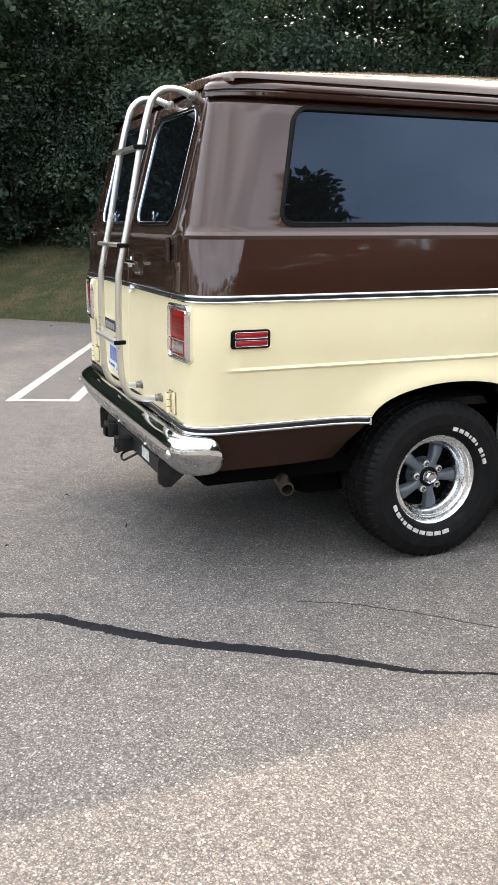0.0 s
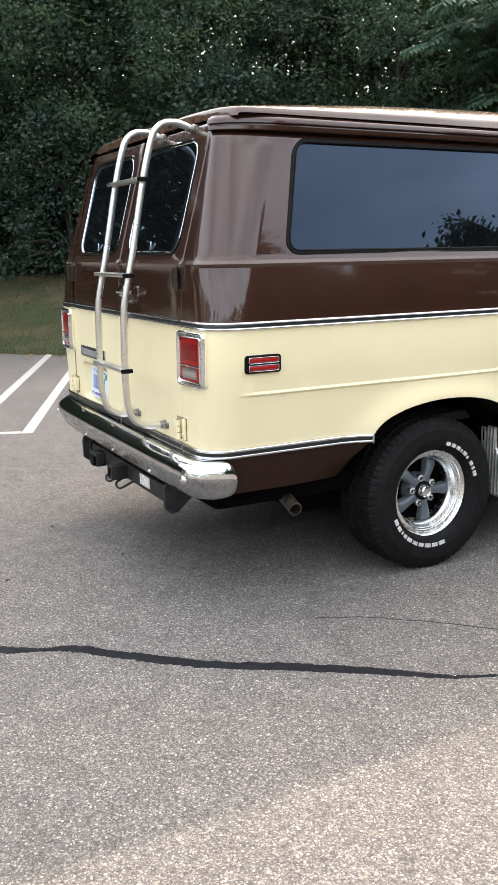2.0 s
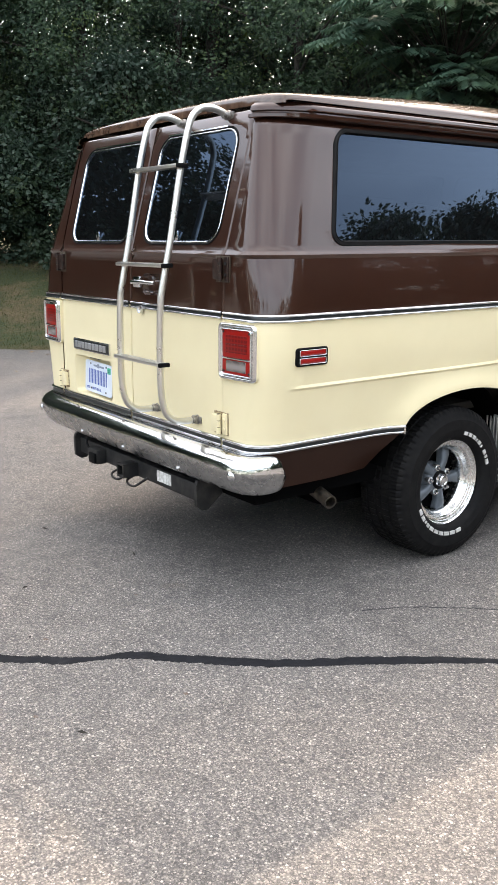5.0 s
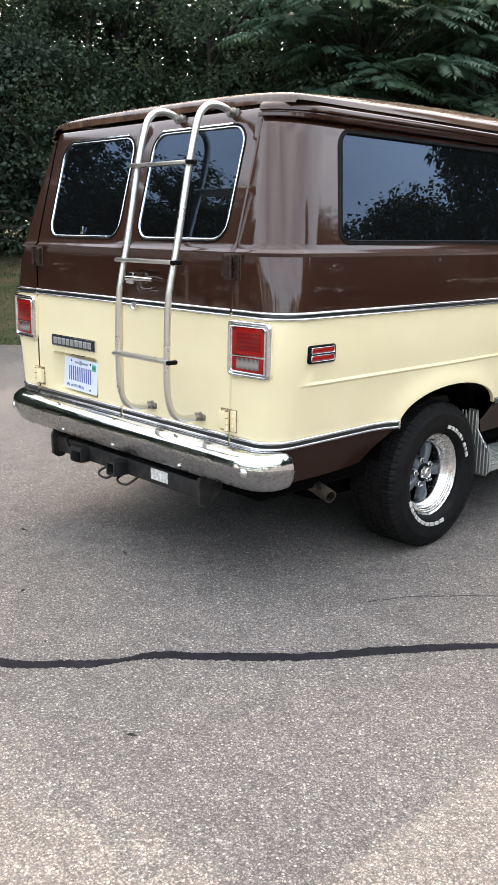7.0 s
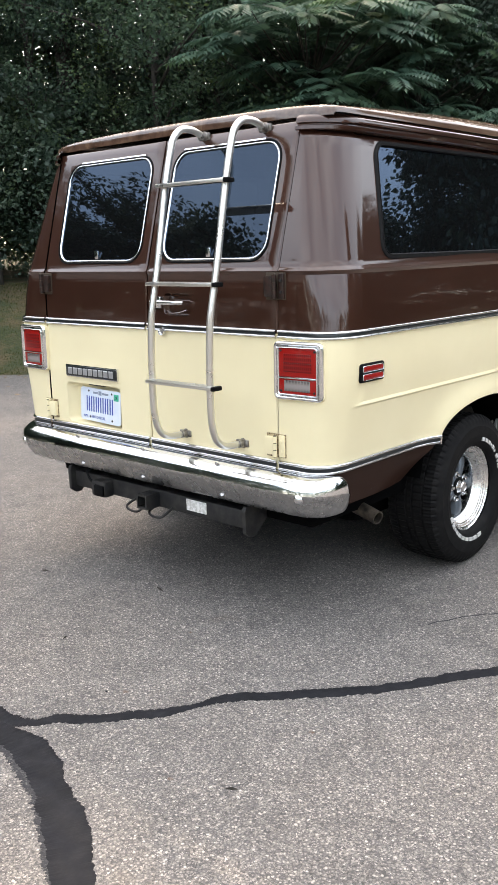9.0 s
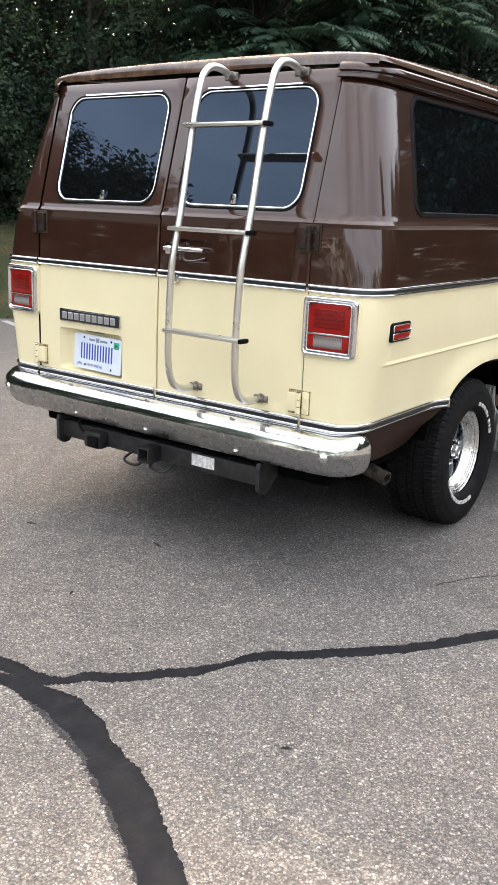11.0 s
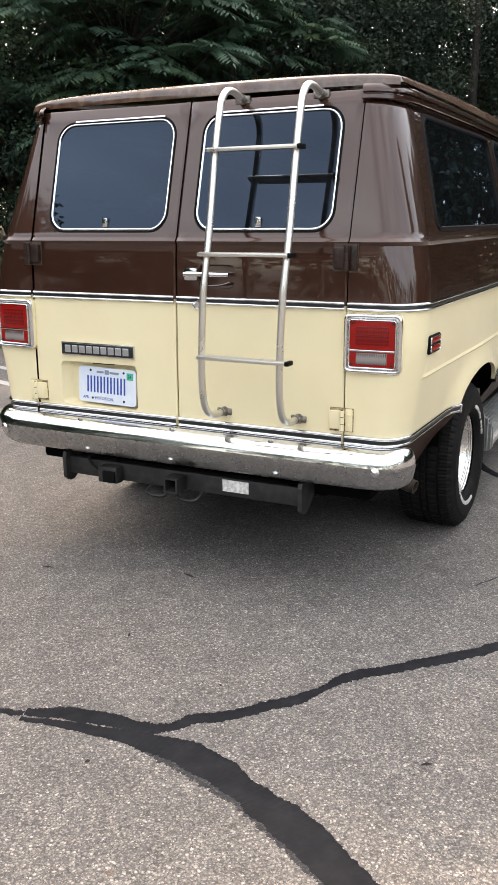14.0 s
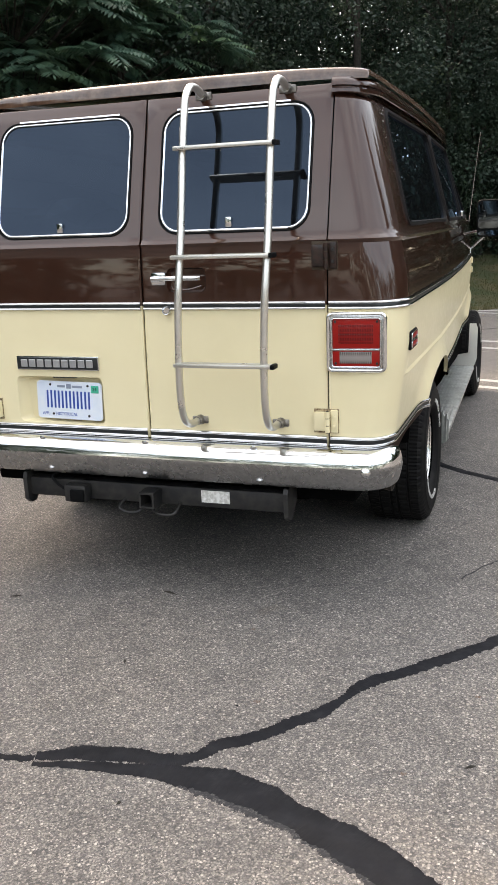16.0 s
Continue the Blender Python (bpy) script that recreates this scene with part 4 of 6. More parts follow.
for i in range(9):
    a = bx0 + 0.015 + i * step
    box("badge_mark", (a + 0.0038, -0.0165, bz0 + 0.0085), (a + step - 0.0038, -0.012, bz0 + 0.0395), BADGE_SILVER, badge, "", 0.002, None, 1)

# number plate in its recess
pm = Matrix.Translation((-0.357, 0.012, 0.768)) @ pose(0, 0, 0, -3, 0.6, -2.5)
plate = box("licence_plate", (-0.1525, -0.002, -0.077), (0.1525, 0.001, 0.077), PLATE, door_l, "white enamelled plate with blue bars", 0.0, pm)


def plate_outline():
    lo = rounded(-0.1525, 0.1525, -0.077, 0.077, 0.016, 5)
    n = len(lo)
    v = [(p[0], -0.0025, p[1]) for p, _ in lo] + [(p[0], 0.001, p[1]) for p, _ in lo]
    return v, [tuple(range(n))[::-1], tuple(range(n, 2 * n))] + [(i, (i + 1) % n, n + (i + 1) % n, n + i) for i in range(n)]


pv, pf = plate_outline()
_tmp = bpy.data.meshes.new("licence_plate")
_tmp.from_pydata(pv, [], pf)
_tmp.materials.append(PLATE)
plate.data = _tmp
for i in range(6):
    x = -0.094 + i * 0.0355
    for p0, p1 in ((-0.013, -0.0045), (0.0045, 0.013)):
        box("plate_bar", (x + p0, -0.0035, -0.033), (x + p1, -0.002, 0.038), BLUE, plate, "", 0.0005, None, 1)
lettering("APR.", 0.0175, (-0.130, -0.0032, -0.0625), BLUE, plate)
lettering("HISTORICAL", 0.0185, (-0.066, -0.0032, -0.0625), BLUE, plate)
for a, b, z0, z1 in ((-0.055, -0.018, 0.052, 0.061), (-0.012, 0.010, 0.048, 0.067), (0.014, 0.062, 0.052, 0.061)):
    box("plate_bar", (a, -0.004, z0), (b, -0.002, z1), GREY_INK, plate, "", 0.0005, None, 1)
box("plate_sticker", (0.104, -0.0042, 0.034), (0.138, -0.002, 0.064), TEAL, plate, "green registration sticker", 0.0005, None, 1)
lettering("24", 0.019, (0.1105, -0.0048, 0.043), TRIMBLACK, plate)
for x, z in ((-0.088, 0.062), (0.088, 0.062), (-0.078, -0.058), (0.090, -0.060)):
    lathe("plate_screw", ((0, 0.0001), (0, 0.0055), (0.002, 0.0045), (0.003, 0.0001)), HITCH, plate, "", 10, 40, Matrix.Translation((x, -0.0025, z)) @ pose(0, 0, 0, 0, 0, -90))
box("plate_lamp", (-0.42, 0.000, 0.861), (-0.315, 0.020, 0.868), TRIMBLACK, door_l, "narrow black lamp slot", 0.002)


# ---- tail lamps
def ring_part(name, x0, x1, z0, z1, r, width, y_out, y_in, material, parent, label=""):
    o = rounded(x0, x1, z0, z1, r, 5)
    i_ = rounded(x0 + width, x1 - width, z0 + width, z1 - width, max(0.004, r - width), 5)
    n = len(o)
    mid = [((a[0][0] + b[0][0]) / 2, (a[0][1] + b[0][1]) / 2) for a, b in zip(o, i_)]
    v = [(p[0], y_in, p[1]) for p, _ in o] + [(p[0] * .75 + q[0] * .25, y_out * .8 + y_in * .2, p[1] * .75 + q[1] * .25) for (p, _), q in zip(o, mid)] + \
        [(q[0], y_out, q[1]) for q in mid] + [(p[0] * .75 + q[0] * .25, y_out * .8 + y_in * .2, p[1] * .75 + q[1] * .25) for (p, _), q in zip(i_, mid)] + [(p[0], y_in, p[1]) for p, _ in i_]
    f = [(k * n + i, k * n + (i + 1) % n, (k + 1) * n + (i + 1) % n, (k + 1) * n + i) for k in range(4) for i in range(n)]
    return mk(name, v, f, material, parent, label, 60)


def tail_lamp(s):
    m = Matrix.Translation((s * 0.827, 0.000, 1.0155)) @ pose(0, 0, 0, -0.5, 0, s * 4.0) @ Matrix.Diagonal((1.045, 1, 1.055, 1))
    t = ring_part("tail_lamp", -0.103, 0.103, -0.102, 0.102, 0.022, 0.015, -0.015, -0.001, CHROME, van, "red and clear tail lamp in a chrome bezel")
    t.matrix_basis = m
    pad = rounded(-0.104, 0.104, -0.103, 0.103, 0.022, 5)
    k = len(pad)
    mk("lamp_pad", [(p[0], -0.002, p[1]) for p, _ in pad] + [(p[0] * 1.03, 0.05, p[1] * 1.03) for p, _ in pad], [tuple(range(k))] + [(i, (i + 1) % k, k + (i + 1) % k, k + i) for i in range(k)], CREAM, t, "cream pressed lamp mount", 50)
    box("lamp_housing", (-0.091, -0.0065, -0.090), (0.091, 0.05, 0.090), DULL_CHROME, t, "dull recessed channel of the bezel", 0.006)
    ring_part("inner_bezel", -0.085, 0.085, -0.085, 0.085, 0.012, 0.0075, -0.0165, -0.004, CHROME, t, "bright inner bezel")
    box("bezel_bar", (-0.079, -0.0155, -0.0265), (0.079, -0.004, -0.0195), CHROME, t, "", 0.003)
    box("lens_band", (-0.079, -0.0105, -0.020), (0.079, 0.0, 0.079), REDRIM, t, "bright red lens border", 0.005)
    box("stop_lens", (-0.060, -0.0125, -0.004), (0.058, -0.004, 0.060), RED, t, "dark red ribbed stop lens", 0.003)
    box("lens_seam", (-0.060, -0.0131, 0.0275), (0.058, -0.0100, 0.0287), LENS_DARK, t, "", 0.0)
    box("lens_band", (-0.079, -0.0105, -0.079), (0.079, 0.0, -0.026), REDRIM, t, "bright red lens border", 0.005)
    box("reverse_lens", (-0.057, -0.0130, -0.071), (0.053, -0.004, -0.030), CLEARLENS, t, "clear ribbed reversing lens", 0.004)
    for x, z in ((-0.071, 0.070), (0.071, 0.070), (-0.070, -0.070), (0.070, -0.070)):
        lathe("lens_screw", ((0, 0.0001), (0, 0.0045), (0.002, 0.004), (0.003, 0.0001)), HITCH, t, "", 10, 40, Matrix.Translation((x, -0.0105, z)) @ pose(0, 0, 0, 0, 0, -90))


tail_lamp(1)
tail_lamp(-1)


# ---- side markers: black tray with two red lenses in chrome frames
def slab(name, x0, x1, z0, z1, r, y_out, y_in, material, parent, label="", m=None):
    """A rounded rectangular plate with a small chamfer, facing -y."""
    lo = rounded(x0, x1, z0, z1, r, 5)
    ls = rounded(x0 + 0.003, x1 - 0.003, z0 + 0.003, z1 - 0.003, max(0.003, r - 0.003), 5)
    n = len(lo)
    v = [(p[0], y_in, p[1]) for p, _ in lo] + [(p[0], y_out + 0.003, p[1]) for p, _ in lo] + [(p[0], y_out, p[1]) for p, _ in ls]
    f = [(k * n + i, k * n + (i + 1) % n, (k + 1) * n + (i + 1) % n, (k + 1) * n + i) for k in range(2) for i in range(n)] + [tuple(2 * n + i for i in range(n))]
    ob = mk(name, v, f, material, parent, label, 40)
    if m is not None:
        ob.matrix_basis = m
    return ob


def marker(s):
    p = skin(('s', 0.2205), 1.0)
    m = Matrix.Translation((s * (p.x - 0.002), 0.2205, 1.0)) @ pose(0, 0, 0, 0, 0, s * 90)
    k = slab("side_marker", -0.077, 0.077, -0.0335, 0.0335, 0.012, -0.009, 0.004, BLACK, van, "side marker lamp with two red lenses", m)
    ring_part("marker_rim", -0.0785, 0.0785, -0.035, 0.035, 0.013, 0.004, -0.007, -0.001, BLACK, k)
    for z in (0.0150, -0.0150):
        ring_part("lens_frame", -0.064, 0.067, z - 0.0125, z + 0.0125, 0.005, 0.0032, -0.0125, -0.007, CHROME, k)
        slab("marker_lens", -0.0605, 0.0635, z - 0.0095, z + 0.0095, 0.004, -0.0115, -0.007, MARKER_RED, k, "red lens")


marker(1)
marker(-1)


# ---- bumper: pressed chrome face bar wrapped round the corners
def build_bumper():
    path = [(0.0, 0.0), (0.3, 0.0), (0.6, 0.002), (0.80, 0.006), (0.865, 0.012), (0.903, 0.026), (0.928, 0.044), (0.942, 0.064), (0.951, 0.084), (0.955, 0.100), (0.956, 0.111), (0.955, 0.117), (0.951, 0.119)]
    top = ((-0.006, 0.622), (0.006, 0.632), (0.024, 0.633), (0.042, 0.627), (0.057, 0.618), (0.068, 0.609), (0.0755, 0.601), (0.0800, 0.592), (0.0828, 0.582), (0.0848, 0.570))
    low = ((0.0848, 0.570), (0.0843, 0.565), (0.080, 0.553), (0.066, 0.527), (0.050, 0.497), (0.038, 0.480), (0.028, 0.472), (0.016, 0.470), (0.004, 0.474))
    full = [(-a, b) for a, b in reversed(path[1:])] + list(path)
    norm = []
    for i, p in enumerate(full):
        a, b = full[max(0, i - 1)], full[min(len(full) - 1, i + 1)]
        t = Vector((b[0] - a[0], b[1] - a[1])).normalized()
        norm.append((t.y, -t.x))
    res = []
    for pr in (top, low):
        v = []
        for (x, y), (nx, ny) in zip(full, norm):
            sc = float(np.interp(y, (0.026, 0.06, 0.10, 0.119), (1.0, 0.75, 0.45, 0.15))) if abs(x) > 0.89 else 1.0
            sq = float(np.interp(y, (0.05, 0.075, 0.095, 0.108, 0.115, 0.119), (1.0, 0.97, 0.86, 0.66, 0.42, 0.10))) if abs(x) > 0.89 else 1.0
            under = float(np.interp(y, (0.004, 0.03, 0.07), (1.0, 0.90, 0.80)))
            for o, z in pr:
                v.append((x + nx * o * sc * (0.6 if abs(x) > 0.89 else 1.0), y + ny * o * sc, 0.536 + (z - 0.536) * sq * (under if z < 0.536 else 1.0)))
        k = len(pr)
        res.append((v, [(i * k + j, i * k + j + 1, (i + 1) * k + j + 1, (i + 1) * k + j) for i in range(len(full) - 1) for j in range(k - 1)]))
    b = mk("rear_bumper", res[0][0], res[0][1], CHROME, van, "chrome rear bumper with a weathered underside", 40)
    mk("lower_face", res[1][0], res[1][1], DULL_CHROME, b, "pitted dull lower face", 40)
    bolts = [(x, -0.0505, 0.505, -62, DULL_CHROME) for x in (-0.43, -0.01, 0.465)] + [(x, -0.050, 0.6215, 35, CHROME) for x in (-0.46, 0.0, 0.445)]
    for x, y, z, tilt, mt in bolts:
        lathe("bumper_bolt", ((0, 0.0001), (0, 0.014), (0.003, 0.012), (0.006, 0.006), (0.0065, 0.0001)), mt, b, "", 16, 40, Matrix.Translation((x, y, z)) @ pose(0, 0, 0, tilt, 0, 0) @ pose(0, 0, 0, 0, 0, -90))
    for s in (1, -1):
        lathe("bumper_bolt", ((0, 0.0001), (0, 0.019), (0.005, 0.017), (0.010, 0.010), (0.011, 0.0001)), CHROME, b, "", 16, 40, Matrix.Translation((s * 0.872, -0.070, 0.556)) @ pose(0, 0, 0, -10, 0, -90 + s * 18))
    box("bumper_step_pad", (-0.80, -0.006, 0.604), (0.80, 0.030, 0.612), TRIMBLACK, b, "dark strip behind the bumper", 0.002)


build_bumper()

# ---- ladder on the right-hand door
RAILX = (0.230, 0.552)
RAIL = [(-0.004, 0.713), (-0.062, 0.712), (-0.108, 0.722), (-0.143, 0.752), (-0.160, 0.805), (-0.166, 0.88), (-0.167, 1.02), (-0.166, 1.18), (-0.156, 1.255), (-0.120, 1.42), (-0.066, 1.69), (-0.030, 1.83), (-0.008, 1.880), (0.030, 1.909), (0.080, 1.913), (0.122, 1.903), (0.150, 1.891)]


def rail_bow(z):
    """The rails stand slightly to the left below the belt."""
    return 0.018 * min(1.0, max(0.0, (1.30 - z) / 0.35))


ladder = tagged(tube("ladder", smooth_path([(RAILX[0] - rail_bow(z), y, z) for y, z in RAIL], 6), 0.0136, ALU, van, "", 12), "brushed aluminium ladder clamped to the rear door")
tube("rail", smooth_path([(RAILX[1] - rail_bow(z), y, z) for y, z in RAIL], 6), 0.0136, ALU, ladder, "", 12)
for z, y in ((0.953, -0.170), (1.330, -0.146), (1.697, -0.070)):
    r = box("rung", (RAILX[0] - 0.027, y - 0.026, z - 0.007), (RAILX[1] + 0.014, y + 0.020, z + 0.007), ALU, ladder, "flat aluminium step", 0.004)
    box("end_cap", (RAILX[1] + 0.013, y - 0.027, z - 0.0085), (RAILX[1] + 0.030, y + 0.021, z + 0.0085), BLACK, r, "black rubber end cap", 0.005)
    for k in (-0.018, -0.006, 0.008):
        box("tread_rib", (RAILX[0] - 0.022, y + k - 0.002, z + 0.006), (RAILX[1] + 0.010, y + k + 0.002, z + 0.0085), ALU, r, "", 0.0)
for x in RAILX:
    for yy, zz in ((-0.004, 0.713), (0.152, 1.893)):
        dx = -0.012 if zz < 1 else 0.0
        fl = lathe("mounting_foot", ((0.0, 0.0001), (0.0, 0.015), (-0.014, 0.017), (-0.022, 0.017), (-0.026, 0.020), (-0.030, 0.020)), FOOT, ladder, "cast mounting foot", 18, 40, Matrix.Translation((x + dx, yy - 0.022, zz)) @ pose(0, 0, 0, 0, 0, -90))
        by = lerp_table(BACK, zz)
        box("foot_plate", (x + dx - 0.032, by - 0.007, zz - 0.014), (x + dx + 0.032, by + 0.004, zz + 0.014), FOOT, ladder, "", 0.006)

# ---- tow hitch below the bumper
hitch = box("tow_hitch", (-0.575, 0.000, 0.358), (0.552, 0.062, 0.436), HITCH, van, "black steel tow hitch with a square receiver", 0.008)
for x0, x1, z0 in ((-0.590, -0.572, 0.326), (0.548, 0.566, 0.330)):
    v = [(x, y, z) for x in (x0, x1) for y, z in ((-0.02, 0.46), (-0.028, 0.44), (-0.026, z0 + 0.02), (0.00, z0), (0.03, z0), (0.16, 0.44), (0.16, 0.48))]
    n = 7
    mk("end_plate", v, [tuple(range(n)), tuple(range(n, 2 * n))[::-1]] + [(i, (i + 1) % n, n + (i + 1) % n, n + i) for i in range(n)], HITCH, hitch, "", 20)


def receiver():
    o, i_ = 0.032, 0.024
    v, f = [], []
    for y in (-0.078, 0.02):
        for r in (o, i_):
            v += [(x * r, y, 0.394 + z * r) for x, z in ((-1, -1), (1, -1), (1, 1), (-1, 1))]
    for k in range(4):
        j = (k + 1) % 4
        f += [(k, j, 4 + j, 4 + k), (k, 8 + k, 8 + j, j), (4 + k, 4 + j, 12 + j, 12 + k)]
    f.append((12, 13, 14, 15))
    mk("receiver_tube", v, f, HITCH, hitch, "square receiver socket", 20)


receiver()
for x0 in (-0.085, 0.065):
    tube("chain_loop", smooth_path([(x0 - 0.045, 0.01, 0.372), (x0 - 0.052, -0.045, 0.350), (x0 - 0.02, -0.062, 0.338), (x0 + 0.03, -0.062, 0.338), (x0 + 0.048, -0.045, 0.350), (x0 + 0.045, 0.01, 0.372)], 5), 0.006, HITCH, hitch, "", 8)
box("trailer_socket", (-0.385, -0.052, 0.354), (-0.285, 0.005, 0.428), HITCH, hitch, "black trailer wiring socket", 0.012)
box("socket_lid", (-0.352, -0.064, 0.360), (-0.290, -0.050, 0.412), BLACK, hitch, "", 0.008)
tube("socket_cable", smooth_path([(-0.382, -0.03, 0.40), (-0.425, -0.030, 0.425), (-0.455, -0.012, 0.452), (-0.42, 0.02, 0.47)], 5), 0.006, BLACK, hitch, "", 6)
box("hitch_sticker", (0.204, -0.0025, 0.379), (0.322, 0.001, 0.428), STICKER, hitch, "worn white sticker", 0.0)

# ---- exhaust tip
pipe_v, pipe_f = tube_data(smooth_path([(0.38, 0.50, 0.425), (0.58, 0.465, 0.412), (0.74, 0.445, 0.394), (0.885, 0.425, 0.366)], 6), 0.029, 16, False, False)
n = 16
last = len(pipe_v) - n
inner = [Vector(p) + (Vector((0.885, 0.425, 0.366)) - Vector(p)) * 0.16 for p in pipe_v[last:]]
deep = [p + Vector((-0.07, 0.01, 0.012)) for p in inner]
b0 = len(pipe_v)
pipe_v = pipe_v + inner + deep
pipe_f += [(last + i, last + (i + 1) % n, b0 + (i + 1) % n, b0 + i) for i in range(n)] + [(b0 + i, b0 + (i + 1) % n, b0 + n + (i + 1) % n, b0 + n + i) for i in range(n)] + [tuple(b0 + n + i for i in range(n))]
mk("exhaust_pipe", pipe_v, pipe_f, EXHAUST, van, "sooty steel exhaust tail pipe", 40)


# ---- wheels: upright on the ground whatever the body's lean
def build_wheel():
    w = new("wheel")
    tagged(w, "five-spoke alloy wheel with a raised white-letter tyre")
    R = 0.351
    prof = [(-0.105, 0.200), (-0.128, 0.235), (-0.136, 0.275), (-0.130, 0.315), (-0.118, 0.338)]
    tread = [(-0.108, R - 0.004), (-0.072, R), (-0.070, R - 0.008), (-0.062, R - 0.008), (-0.060, R), (-0.022, R + 0.001), (-0.020, R - 0.008), (-0.010, R - 0.008), (-0.008, R + 0.001), (0.008, R + 0.001), (0.010, R - 0.008), (0.020, R - 0.008), (0.022, R + 0.001), (0.060, R), (0.062, R - 0.008), (0.070, R - 0.008), (0.072, R), (0.108, R - 0.004)]
    out = [(0.118, 0.337), (0.124, 0.331), (0.130, 0.315), (0.1365, 0.297), (0.1385, 0.295), (0.140, 0.272), (0.1392, 0.250), (0.1380, 0.248), (0.1360, 0.230), (0.130, 0.214), (0.119, 0.204), (0.107, 0.197)]
    prof = prof + tread + out
    n = 264
    verts, faces = [], []
    for i, (x, r) in enumerate(prof):
        for k in range(n):
            a = 2 * math.pi * k / n
            rr = r
            if 0.100 < abs(x) < 0.131 and r > 0.315 and k % 4 == 0:
                rr -= 0.0065
            if abs(x) < 0.1 and r > R - 0.003 and (k + int(x * 90)) % 4 == 0:
                rr -= 0.006
            y, z = rr * math.sin(a), rr * math.cos(a)
            verts.append((x, y, max(z, -R + 0.004)))
    for i in range(len(prof) - 1):
        for k in range(n):
            faces.append((i * n + k, i * n + (k + 1) % n, (i + 1) * n + (k + 1) % n, (i + 1) * n + k))
    tyre = mk("tyre", verts, faces, RUBBER, w, "black radial tyre", 28)
    # raised white blocks, two arcs of lettering too worn to spell out
    v, f = [], []

    def block(a0, a1, r0, r1):
        b = len(v)
        for x in (0.1300, 0.1402):
            for a, r in ((a0, r0), (a1, r0), (a1, r1), (a0, r1)):
                v.append((x, r * math.sin(a), r * math.cos(a)))
        f.extend([(b + 4, b + 5, b + 6, b + 7), (b, b + 1, b + 5, b + 4), (b + 1, b + 2, b + 6, b + 5), (b + 2, b + 3, b + 7, b + 6), (b + 3, b, b + 4, b + 7)])

    for start, letters in ((13, (6, 5.2, 5.2, 2.0, 5.2, 2.0, -3.5, 5.2, 2.8, 6)), (165, (8, 7.4, 7.6, 6.6, 6.6, 6.6, 4.2, 2.2, 6.2, 6.8))):
        a = start
        for wd in letters:
            if wd < 0:
                a -= wd
                continue
            a0, a1 = radians(a), radians(a + wd)
            block(a0, a1, 0.2265, 0.2430 if wd > 2.5 else 0.2400)
            a += wd + 2.4
    mk("sidewall_lettering", v, f, WHITE, tyre, "raised white sidewall lettering", 0)["kind"] = "stuff"
    lathe("rim", ((-0.10, 0.192), (-0.09, 0.180), (-0.02, 0.158), (0.030, 0.150), (0.050, 0.148), (0.058, 0.150), (0.064, 0.155), (0.070, 0.160), (0.088, 0.165), (0.092, 0.168), (0.094, 0.174), (0.097, 0.176), (0.099, 0.184), (0.103, 0.186), (0.106, 0.193), (0.1105, 0.196), (0.1125, 0.200), (0.109, 0.203), (0.100, 0.202)), RIM, w, "polished stepped aluminium rim", 72, 30)
    mk("brake_drum", *lathe_data(((0.000, 0.0001), (0.000, 0.145), (-0.06, 0.150), (-0.10, 0.150)), 32), UNDER, w, "dark brake drum")
    lathe("hub", ((-0.01, 0.080), (0.046, 0.070), (0.056, 0.062), (0.060, 0.050), (0.060, 0.0001)), SPOKE, w, "grey hub face", 40, 40)
    lathe("hub_collar", ((0.058, 0.044), (0.066, 0.044), (0.069, 0.040), (0.069, 0.024)), BLACK, w, "black collar round the centre cap", 32, 40)
    lathe("hub_cap", ((0.060, 0.031), (0.069, 0.031), (0.072, 0.029), (0.088, 0.027), (0.093, 0.023), (0.094, 0.018), (0.091, 0.014), (0.091, 0.0001)), CHROME, w, "chrome centre cap", 32, 30)
    for k in range(5):
        a = 2 * math.pi * k / 5 + 0.40
        rows = []
        for r, hw, x0, x1 in ((0.048, 0.022, 0.030, 0.060), (0.075, 0.019, 0.026, 0.064), (0.100, 0.022, 0.022, 0.063), (0.122, 0.027, 0.018, 0.059), (0.138, 0.030, 0.014, 0.054), (0.147, 0.028, 0.010, 0.047), (0.151, 0.022, 0.006, 0.036)):
            row = []
            for t, x in ((-1, x0), (-0.94, x1 - 0.012), (-0.72, x1 - 0.003), (-0.35, x1), (0.35, x1), (0.72, x1 - 0.003), (0.94, x1 - 0.012), (1, x0)):
                yy = t * hw
                row.append((x, r * math.sin(a) + yy * math.cos(a), r * math.cos(a) - yy * math.sin(a)))
            rows.append(row)
        q = len(rows[0])
        mk("spoke", [p for r in rows for p in r], [(i * q + j, i * q + j + 1, (i + 1) * q + j + 1, (i + 1) * q + j) for i in range(len(rows) - 1) for j in range(q - 1)], SPOKE, w, "satin grey cast spoke", 50)
        a2 = a + math.pi / 5
        seat = Matrix.Translation((0, 0.060 * math.sin(a2), 0.060 * math.cos(a2)))
        lathe("lug_nut", ((0.050, 0.0105), (0.068, 0.0105), (0.076, 0.007), (0.078, 0.0001)), CHROME, w, "", 6, 30, seat)
        lathe("nut_seat", ((0.040, 0.0155), (0.062, 0.0155), (0.0625, 0.010)), RIM, w, "", 16, 30, seat)
    for ob in w.children:
        if ob.name.split(".")[0] != "tyre":
            ob.data.transform(Matrix.Translation((-0.012, 0, 0)))
    return w


